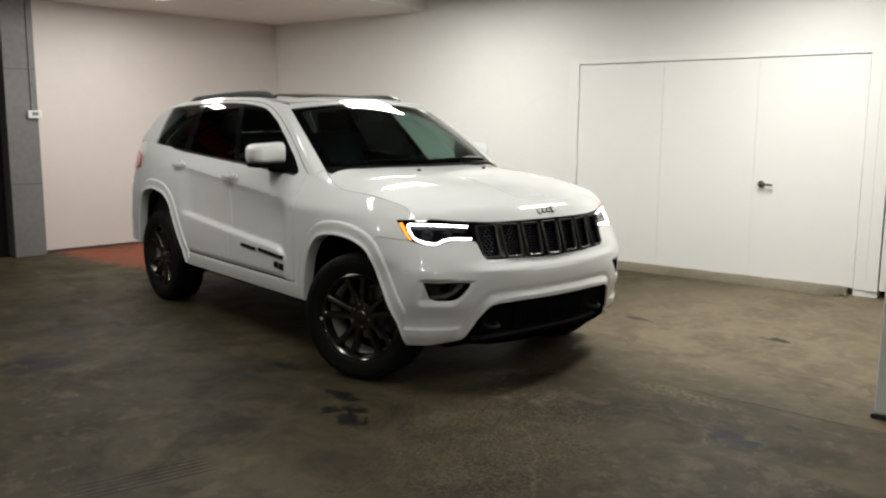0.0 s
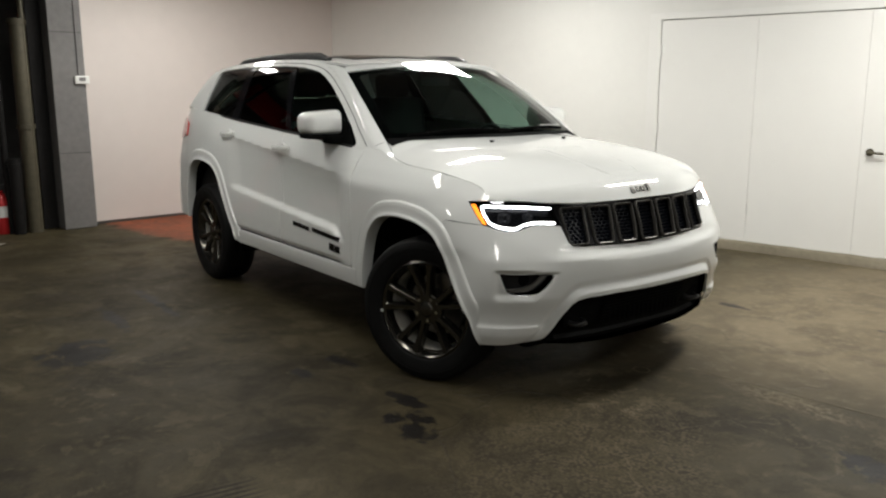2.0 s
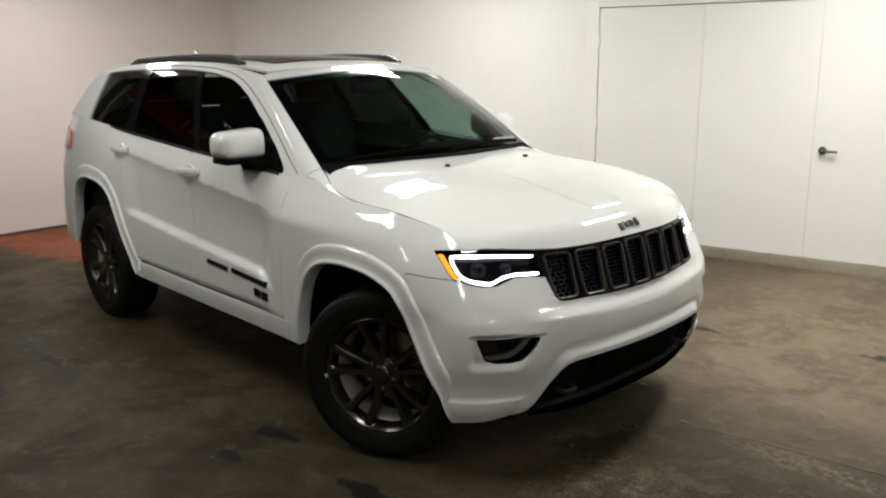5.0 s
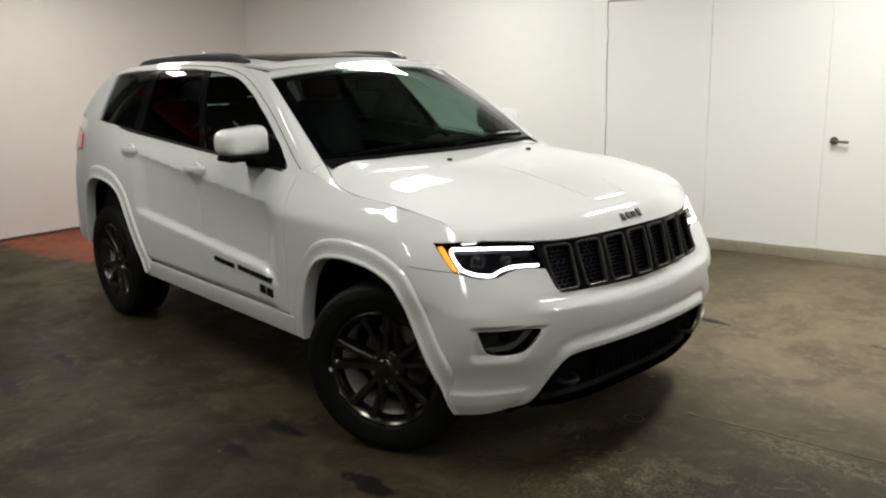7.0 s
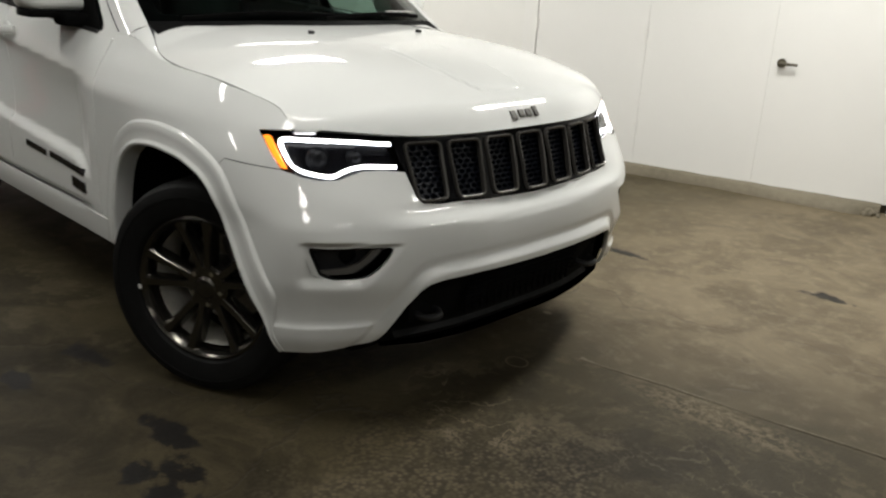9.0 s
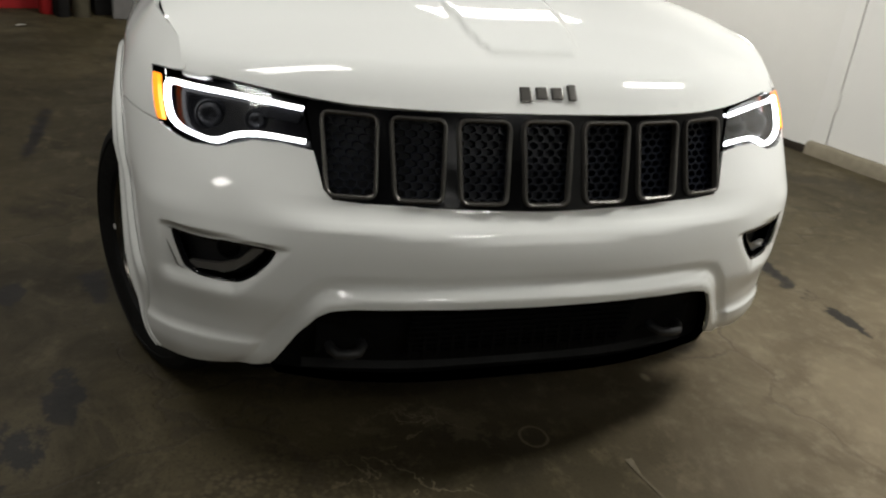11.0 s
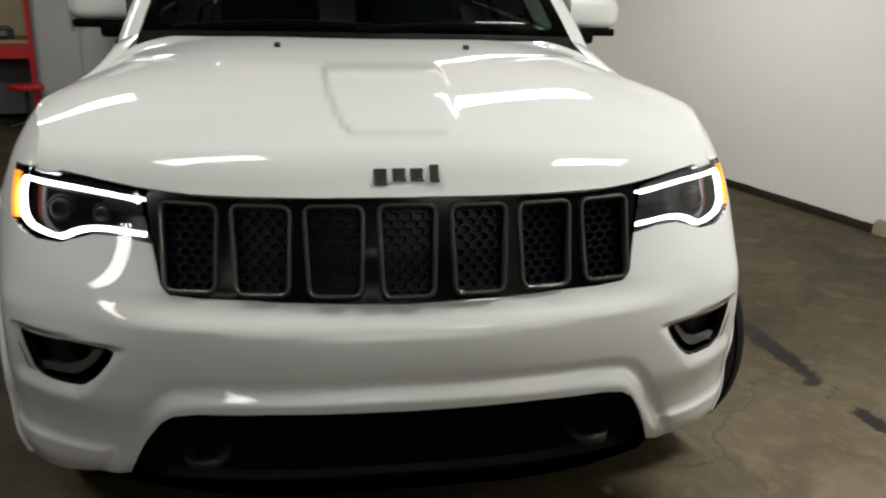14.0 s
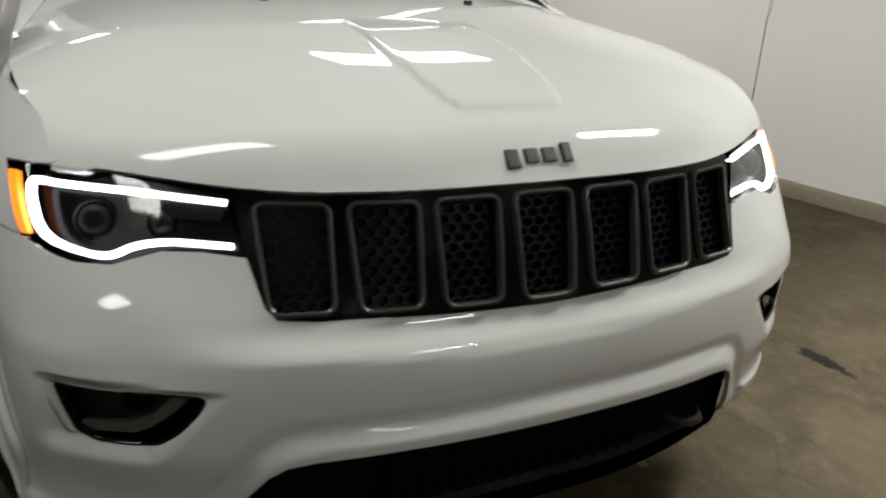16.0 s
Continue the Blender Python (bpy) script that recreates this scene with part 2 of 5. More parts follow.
    # the broken edge of the pebbly strip
    for (ax, ay), (bx, by) in (((1.20, -.70), (1.45, -.855)), ((1.45, -.855), (1.635, -1.045)), ((1.635, -1.045), (1.95, -1.38))):
        ln = math.hypot(bx - ax, by - ay)
        tx, ty = (bx - ax) / ln, (by - ay) / ln
        s = maths("ADD", maths("MULTIPLY", maths("SUBTRACT", x, ax), tx), maths("MULTIPLY", maths("SUBTRACT", y, ay), ty))
        w = maths("ADD", maths("MULTIPLY", maths("SUBTRACT", x, ax), -ty), maths("MULTIPLY", maths("SUBTRACT", y, ay), tx))
        w = maths("ABSOLUTE", maths("ADD", w, maths("MULTIPLY_ADD", noise_tex(7, 6, 0.65), 0.16, -0.08)))
        here = maths("MULTIPLY", ramp(s, -.01, .01), ramp(s, ln - .01, ln + .01, 1.0, 0.0))
        col = blend(col, (0.17, 0.137, 0.09), maths("MULTIPLY", maths("MULTIPLY", ramp(w, 0.001, 0.006, 1.0, 0.0), here), 0.42))
    # scattered pale specks
    dots = n.new("ShaderNodeTexVoronoi")
    dots.inputs["Scale"].default_value = 4.5
    l.new(pos, dots.inputs["Vector"])
    pick = n.new("ShaderNodeSeparateColor")
    l.new(dots.outputs["Color"], pick.inputs[0])
    col = blend(col, (0.34, 0.29, 0.21), maths("MULTIPLY", ramp(dots.outputs["Distance"], 0.012, 0.026, 0.8, 0.0), ramp(pick.outputs[0], 0.68, 0.70)))
    # oil spots: x, y, radius along x, radius along y
    spots = [(.62, -1.33, .11, .08), (.50, -1.22, .12, .06), (.24, -1.155, .13, .05), (.40, -1.33, .06, .05), (-.46, -1.12, .15, .05), (-.42, -1.39, .07, .04),
             (1.18, 1.95, .10, .05), (2.0, -.05, .16, .09), (-2.32, -1.56, .45, .04), (-2.1, -1.92, .30, .05), (2.14, .34, .05, .03),
             (-.4, 1.7, .40, .05), (-1.5, -2.3, .25, .2), (.15, 1.72, .13, .04)]
    oil = None
    wob = maths("MULTIPLY_ADD", fine, 3.0, -1.6)
    wob = maths("MULTIPLY_ADD", noise_tex(5.5, 8, .7, 1.0), 2.8, maths("ADD", wob, -1.45))
    for sx, sy, rx, ry in spots:
        u = maths("MULTIPLY", maths("SUBTRACT", x, sx), 1 / rx)
        v = maths("MULTIPLY", maths("SUBTRACT", y, sy), 1 / ry)
        r = maths("ADD", maths("SQRT", maths("ADD", maths("MULTIPLY", u, u), maths("MULTIPLY", v, v))), wob)
        s = ramp(r, 0.55, 0.95, 1.0, 0.0)
        oil = s if oil is None else maths("MAXIMUM", oil, s)
    col = blend(col, (0.005, 0.004, 0.004), maths("MULTIPLY", oil, 0.92))
    # tyre mark in the old dirt, of fine parallel lines
    tu = maths("ADD", maths("MULTIPLY", maths("SUBTRACT", x, .63), .10), maths("MULTIPLY", maths("SUBTRACT", y, -2.42), 1.0))
    tv = maths("SUBTRACT", maths("SUBTRACT", x, .63), maths("MULTIPLY", maths("SUBTRACT", y, -2.42), .10))
    lines = ramp(maths("SINE", maths("MULTIPLY", tv, 170.0)), -0.1, 0.6)
    inside = maths("MULTIPLY", ramp(maths("ABSOLUTE", tv), .08, .11, 1.0, 0.0), ramp(maths("ABSOLUTE", tu), .22, .34, 1.0, 0.0))
    col = blend(col, (0.009, 0.007, 0.005), maths("MULTIPLY", maths("MULTIPLY", lines, inside), ramp(fine, .3, .55, 0.45, 0.9)))
    # red floor paint, worn, along the partition
    a = maths("ADD", maths("MULTIPLY", maths("SUBTRACT", x, -.835), .97214), maths("MULTIPLY", maths("SUBTRACT", y, 3.625), .23439))
    b = maths("SUBTRACT", maths("MULTIPLY", maths("SUBTRACT", x, -.835), .23439), maths("MULTIPLY", maths("SUBTRACT", y, 3.625), .97214))
    red = maths("MULTIPLY", ramp(maths("MULTIPLY_ADD", mid, .5, b), 3.30, 3.5, 1.0, 0.0), ramp(maths("MULTIPLY_ADD", fine, .4, a), -4.3, -4.0, 1.0, 0.0))
    redcol = blend((0.20, 0.05, 0.024), (0.32, 0.085, 0.042), ramp(mid, .4, .6))
    col = blend(col, redcol, maths("MULTIPLY", red, ramp(fine, .32, .56, 0.40, 0.82)))
    # hair cracks
    vor = n.new("ShaderNodeTexVoronoi")
    vor.feature, vor.inputs["Scale"].default_value = "DISTANCE_TO_EDGE", 0.42
    warp = n.new("ShaderNodeVectorMath")
    warp.operation = "MULTIPLY_ADD"
    wn = n.new("ShaderNodeTexNoise")
    wn.inputs["Scale"].default_value, wn.inputs["Detail"].default_value = 2.0, 8
    l.new(pos, wn.inputs["Vector"])
    l.new(wn.outputs["Color"], warp.inputs[0])
    warp.inputs[1].default_value = (0.7, 0.7, 0.7)
    l.new(pos, warp.inputs[2])
    l.new(warp.outputs[0], vor.inputs["Vector"])
    crack = ramp(vor.outputs["Distance"], 0.001, 0.006, 1.0, 0.0)
    crack = maths("MULTIPLY", crack, ramp(wide, .42, .55))
    col = blend(col, (0.03, 0.024, 0.018), maths("MULTIPLY", crack, 0.35))
    l.new(col, p.inputs["Base Color"])
    r = maths("MULTIPLY_ADD", mid, 0.4, 0.40)
    r = maths("SUBTRACT", r, maths("MULTIPLY", oil, 0.06))
    l.new(r, p.inputs["Roughness"])
    l.new(maths("MULTIPLY_ADD", oil, 0.04, 0.16), p.inputs["Specular IOR Level"])
    bp = n.new("ShaderNodeBump")
    bp.inputs["Strength"].default_value, bp.inputs["Distance"].default_value = 0.35, 0.006
    hgt = maths("ADD", maths("MULTIPLY", fine, 0.6), maths("MULTIPLY", grit, 0.35))
    hgt = maths("SUBTRACT", hgt, crack)
    l.new(hgt, bp.inputs["Height"])
    l.new(bp.outputs["Normal"], p.inputs["Normal"])
    return m


FLOOR = floor_material()

# ---- building helpers ----
from mathutils.geometry import delaunay_2d_cdt


def part(name, bm, material, parent=None, label="", smooth_angle=None):
    """Links a bmesh (or a ready mesh) as one object under a thing or a part."""
    if isinstance(bm, bmesh.types.BMesh):
        me = bpy.data.meshes.new(name)
        bm.to_mesh(me)
        bm.free()
    else:
        me = bm
    if not me.materials:
        me.materials.append(material)
    if smooth_angle is not None:
        me.shade_smooth()
        if smooth_angle < 180:
            me.set_sharp_from_angle(angle=radians(smooth_angle))
    ob = new(name, me)
    if parent is not None:
        ob.parent = parent
    if label:
        ob["label"] = label
    return ob


def thing(name, m, label, category, group=""):
    """An empty at the base of a thing."""
    e = new(name)
    e.empty_display_size = 0.1
    e.matrix_world = m
    return tagged(e, label, category, group)


def block(c, s, bevel=0.0, m=None, bm=None, seg=2):
    """A box with rounded edges: centre, size."""
    bm = bm or bmesh.new()
    mm = Matrix.Translation(c) @ Matrix.Diagonal((*s, 1))
    if m is not None:
        mm = m @ mm
    made = bmesh.ops.create_cube(bm, size=1.0, matrix=mm)
    if bevel:
        edges = list({e for v in made["verts"] for e in v.link_edges})
        bmesh.ops.bevel(bm, geom=edges, offset=bevel, segments=seg, profile=0.6, affect="EDGES")
    return bm


def rod(p, q, r, seg=16, bm=None, r2=None):
    """A capped round bar from p to q."""
    bm = bm or bmesh.new()
    p, q = Vector(p), Vector(q)
    turn = (q - p).to_track_quat("Z", "Y").to_matrix().to_4x4()
    bmesh.ops.create_cone(bm, cap_ends=True, segments=seg, radius1=r, radius2=r if r2 is None else r2, depth=(q - p).length,
                          matrix=Matrix.Translation((p + q) / 2) @ turn)
    return bm


def lathe(profile, seg=64, bm=None, m=None):
    """Turns (radius, along y) pairs round the y axis."""
    bm = bm or bmesh.new()
    m = m or Matrix.Identity(4)
    rings = []
    for r, w in profile:
        rings.append([bm.verts.new(m @ Vector((r * math.cos(i * math.tau / seg), w, r * math.sin(i * math.tau / seg)))) for i in range(seg)])
    for a, b in zip(rings, rings[1:]):
        for i in range(seg):
            j = (i + 1) % seg
            bm.faces.new((a[i], a[j], b[j], b[i]))
    return bm


def sweep(points, normals, section, closed=False, bm=None):
    """Carries a section [(out along the normal, aside)] along a line."""
    bm = bm or bmesh.new()
    pts = [Vector(p) for p in points]
    n = len(pts)
    rings = []
    for i, p in enumerate(pts):
        a = pts[(i - 1) % n] if closed or i > 0 else p
        b = pts[(i + 1) % n] if closed or i < n - 1 else p
        t = (b - a).normalized()
        up = Vector(normals[i])
        up = (up - t * up.dot(t)).normalized()
        side = t.cross(up)
        rings.append([bm.verts.new(p + up * o + side * s) for o, s in section])
    k = len(section)
    for i in range(n if closed else n - 1):
        a, b = rings[i], rings[(i + 1) % n]
        for j in range(k):
            bm.faces.new((a[j], a[(j + 1) % k], b[(j + 1) % k], b[j]))
    if not closed:
        bm.faces.new(rings[0][::-1])
        bm.faces.new(rings[-1])
    bmesh.ops.recalc_face_normals(bm, faces=bm.faces)
    return bm


def ring_section(r, seg=8, flat=1.0):
    return [(r * flat * math.sin(i * math.tau / seg), r * math.cos(i * math.tau / seg)) for i in range(seg)]


def fillet(pts, r, n=4):
    """Rounds the corners of a closed outline."""
    out = []
    for i, p in enumerate(pts):
        p = np.array(p, float)
        a, b = np.array(pts[i - 1], float) - p, np.array(pts[(i + 1) % len(pts)], float) - p
        la, lb = np.linalg.norm(a), np.linalg.norm(b)
        ra, rb = min(r, la * .45), min(r, lb * .45)
        p0, p1 = p + a / la * ra, p + b / lb * rb
        for j in range(n + 1):
            t = j / n
            out.append(tuple(p0 * (1 - t)**2 + p * 2 * t * (1 - t) + p1 * t * t))
    return out


def dense(pts, step):
    out = []
    for i, p in enumerate(pts):
        q = pts[(i + 1) % len(pts)]
        k = max(1, int(math.ceil(math.dist(p, q) / step)))
        out += [(p[0] + (q[0] - p[0]) * j / k, p[1] + (q[1] - p[1]) * j / k) for j in range(k)]
    return out


def along(pts, step):
    """An open line with points no further apart than step."""
    out = []
    for p, q in zip(pts, pts[1:]):
        k = max(1, int(math.ceil(math.dist(p, q) / step)))
        out += [(p[0] + (q[0] - p[0]) * j / k, p[1] + (q[1] - p[1]) * j / k) for j in range(k)]
    return out + [pts[-1]]


def inside(poly, pts):
    p, x, y = np.array(poly), pts[:, 0], pts[:, 1]
    res = np.zeros(len(pts), bool)
    for (x0, y0), (x1, y1) in zip(p, np.roll(p, -1, 0)):
        c = (y0 > y) != (y1 > y)
        res ^= c & (x < (x1 - x0) * (y - y0) / (y1 - y0 + 1e-12) + x0)
    return res


def near_line(poly, pts):
    p = np.array(poly)
    best = np.full(len(pts), 9.0)
    for a, b in zip(p, np.roll(p, -1, 0)):
        d = b - a
        t = np.clip(((pts - a) @ d) / (d @ d + 1e-12), 0, 1)
        best = np.minimum(best, np.linalg.norm(pts - a - t[:, None] * d, axis=1))
    return best


def skin(surface, outline, holes=(), step=.03, depth=.012, lift=0.0, side=1, both=False, seam=None, rim=True):
    """A mesh of the piece of a surface inside an outline of the plane that the surface maps to space, with turned-in edges.
    side: 1 or -1, the car's left or right half; both: the half and its mirror image as one; seam: the value of the first
    coordinate on which the halves meet."""
    loops = [dense(list(o), step) for o in (outline, *holes)]
    allp = np.concatenate([np.array(o) for o in loops])
    lo, hi = allp.min(0), allp.max(0)
    gx, gy = np.meshgrid(np.arange(lo[0] + step / 2, hi[0], step), np.arange(lo[1] + step / 2, hi[1], step))
    grid = np.stack([gx.ravel(), gy.ravel()], 1)
    keep = inside(loops[0], grid) & (near_line(loops[0], grid) > step * .45)
    for h in loops[1:]:
        keep &= ~inside(h, grid) & (near_line(h, grid) > step * .45)
    grid = grid[keep]
    verts = [Vector(p) for p in allp] + [Vector(p) for p in grid]
    edges, at = [], 0
    for o in loops:
        edges += [(at + i, at + (i + 1) % len(o)) for i in range(len(o))]
        at += len(o)
    v2, _, f2 = delaunay_2d_cdt(verts, edges, [], 0, 1e-6)[:3]
    v2 = np.array([tuple(v) for v in v2])
    tri = np.array([tuple(f) for f in f2 if len(f) == 3])
    mid = v2[tri].mean(1)
    ok = inside(loops[0], mid)
    for h in loops[1:]:
        ok &= ~inside(h, mid)
    tri = tri[ok]
    e = .004
    pos = surface(v2)
    du, dv = surface(v2 + (e, 0)) - surface(v2 - (e, 0)), surface(v2 + (0, e)) - surface(v2 - (0, e))
    nor = np.cross(du, dv)
    nor /= np.linalg.norm(nor, axis=1, keepdims=True) + 1e-12
    out = np.where((nor * (pos - (-1.2, 0, .75)) * (.35, 1, 1)).sum(1) > 0, 1.0, -1.0)
    flip = np.sign(out.sum()) or 1.0
    nor *= flip
    if flip < 0:
        tri = tri[:, ::-1]
    pos = pos + nor * lift
    n0 = len(pos)
    V, N, F = [pos], [nor], [tri]
    if rim and depth:
        es = np.concatenate([tri[:, [0, 1]], tri[:, [1, 2]], tri[:, [2, 0]]])
        key = np.sort(es, 1)
        _, inv, cnt = np.unique(key, axis=0, return_inverse=True, return_counts=True)
        rimE = es[cnt[inv.ravel()] == 1]
        if seam is not None:
            rimE = rimE[~((np.abs(v2[rimE[:, 0], 0] - seam) < 1e-5) & (np.abs(v2[rimE[:, 1], 0] - seam) < 1e-5))]
        used = np.unique(rimE)
        to = {u: i for i, u in enumerate(used)}
        top = pos[used]
        low = top - nor[used] * depth
        sn = np.zeros_like(top)
        for a, b in rimE:
            d = np.cross(pos[b] - pos[a], nor[a])
            d /= np.linalg.norm(d) + 1e-12
            sn[to[a]] += d
            sn[to[b]] += d
        sn /= np.linalg.norm(sn, axis=1, keepdims=True) + 1e-12
        m = len(used)
        V += [top, low]
        N += [sn, sn]
        q = []
        for a, b in rimE:
            i, j = to[a], to[b]
            q += [(n0 + j, n0 + i, n0 + m + i), (n0 + j, n0 + m + i, n0 + m + j)]
        F.append(np.array(q))
    V, N, F = np.concatenate(V), np.concatenate(N), np.concatenate(F)
    if side < 0 or both:
        V2, N2, F2 = V * (1, -1, 1), N * (1, -1, 1), F[:, ::-1]
        if both:
            V, N, F = np.concatenate([V, V2]), np.concatenate([N, N2]), np.concatenate([F, F2 + len(V)])
        else:
            V, N, F = V2, N2, F2
    me = bpy.data.meshes.new("skin")
    me.from_pydata([tuple(v) for v in V], [], [tuple(int(i) for i in f) for f in F])
    me.update()
    me.shade_smooth()
    me.normals_split_custom_set_from_vertices([tuple(v) for v in N])
    return me


# ---- the car's outer surfaces, in metres: x forward from the front axle, y out to the side, z up ----
LEVELS = [.26, .36, .45, .55, .64, .71, .77, .88, .98, 1.06, 1.15, 1.25, 1.36]
# front: x at y = 0, .30, .55, .72 for each level
NOSE = [(.66, .655, .61, .57), (.755, .745, .695, .645), (.79, .78, .728, .662), (.818, .806, .754, .690),
        (.82, .808, .757, .691), (.813, .802, .752, .679), (.770, .760, .718, .656), (.738, .723, .664, .590),
        (.708, .693, .622, .535), (.67, .655, .585, .50), (.60, .585, .53, .45), (.50, .49, .44, .37), (.38, .37, .33, .27)]
# the front corner: three places (x, y) for each level
CORNER = [((.55, .79), (.51, .84), (.43, .90)), ((.60, .80), (.55, .86), (.44, .925)), ((.603, .812), (.545, .872), (.42, .93)),
          ((.615, .827), (.542, .891), (.395, .938)), ((.618, .832), (.54, .894), (.366, .94)), ((.610, .832), (.532, .893), (.356, .94)),
          ((.582, .832), (.508, .890), (.345, .948)), ((.522, .831), (.450, .886), (.305, .945)), ((.470, .823), (.400, .869), (.265, .922)),
          ((.40, .80), (.335, .842), (.22, .888)), ((.345, .76), (.28, .793), (.16, .822)), ((.27, .67), (.2, .69), (.08, .70)),
          ((.18, .58), (.11, .6), (0., .62))]
# the side: y at x = 0, -.5, -.75, -1.55, -2.4, -2.92, -3.4 for each level
SIDE_X = (0.0, -.5, -.75, -1.55, -2.4, -2.92, -3.4)
SIDE = [(.93, .915, .90, .90, .905, .92, .90), (.94, .935, .93, .93, .935, .94, .92), (.945, .945, .945, .948, .945, .945, .925),
        (.95, .95, .95, .953, .95, .95, .93), (.952, .951, .951, .955, .952, .952, .932), (.953, .952, .952, .955, .952, .953, .933),
        (.962, .953, .952, .954, .951, .953, .933), (.964, .952, .949, .951, .948, .95, .93), (.950, .95, .948, .95, .947, .945, .922),
        (.905, .912, .930, .944, .943, .937, .91), (.812, .846, .886, .925, .930, .924, .893), (.69, .775, .826, .890, .902, .898, .87),
        (.56, .68, .74, .84, .86, .855, .835)]
# the tail: three places
TAIL = [((-3.66, .82), (-3.80, .55), (-3.84, 0)), ((-3.74, .84), (-3.90, .56), (-3.94, 0)), ((-3.78, .85), (-3.93, .56), (-3.97, 0)),
        ((-3.79, .85), (-3.94, .56), (-3.98, 0)), ((-3.79, .85), (-3.94, .56), (-3.98, 0)), ((-3.79, .85), (-3.93, .56), (-3.97, 0)),
        ((-3.78, .845), (-3.91, .56), (-3.95, 0)), ((-3.77, .84), (-3.90, .55), (-3.94, 0)), ((-3.76, .83), (-3.89, .55), (-3.93, 0)),
        ((-3.75, .815), (-3.88, .54), (-3.92, 0)), ((-3.73, .80), (-3.86, .53), (-3.90, 0)), ((-3.70, .78), (-3.83, .52), (-3.87, 0)),
        ((-3.65, .75), (-3.77, .50), (-3.81, 0))]
RIBS = np.array([[(x, y) for x, y in zip(n, (0, .30, .55, .72))] + list(c) + list(zip(SIDE_X, s)) + list(t)
                 for n, c, s, t in zip(NOSE, CORNER, SIDE, TAIL)])
NK = RIBS.shape[1] - 1


def smooth(e0, e1, v):
    t = np.clip((np.asarray(v, float) - e0) / (e1 - e0), 0, 1)
    return t * t * (3 - 2 * t)


def spline(x, xs, ys):
    """A smooth curve through points with rising xs."""
    xs, ys = np.asarray(xs, float), np.asarray(ys, float)
    m = np.gradient(ys, xs)
    x = np.clip(np.asarray(x, float), xs[0], xs[-1])
    j = np.clip(np.searchsorted(xs, x) - 1, 0, len(xs) - 2)
    h = xs[j + 1] - xs[j]
    t = (x - xs[j]) / h
    return ys[j] * (2 * t**3 - 3 * t**2 + 1) + m[j] * h * (t**3 - 2 * t**2 + t) + ys[j + 1] * (3 * t**2 - 2 * t**3) + m[j + 1] * h * (t**3 - t**2)


def slopes(h, y):
    """Slopes for a monotone cubic through values y (first axis) at spacings h."""
    d = (y[1:] - y[:-1]) / h[:, None, None]
    m = np.zeros_like(y)
    w = d[:-1] * d[1:]
    m[1:-1] = np.where(w > 0, 2 * w / np.where(np.abs(d[:-1] + d[1:]) < 1e-9, 1, d[:-1] + d[1:]), 0)
    m[0], m[-1] = d[0], d[-1]
    return m


ZL = np.array(LEVELS)
ZS = slopes(np.diff(ZL), RIBS)


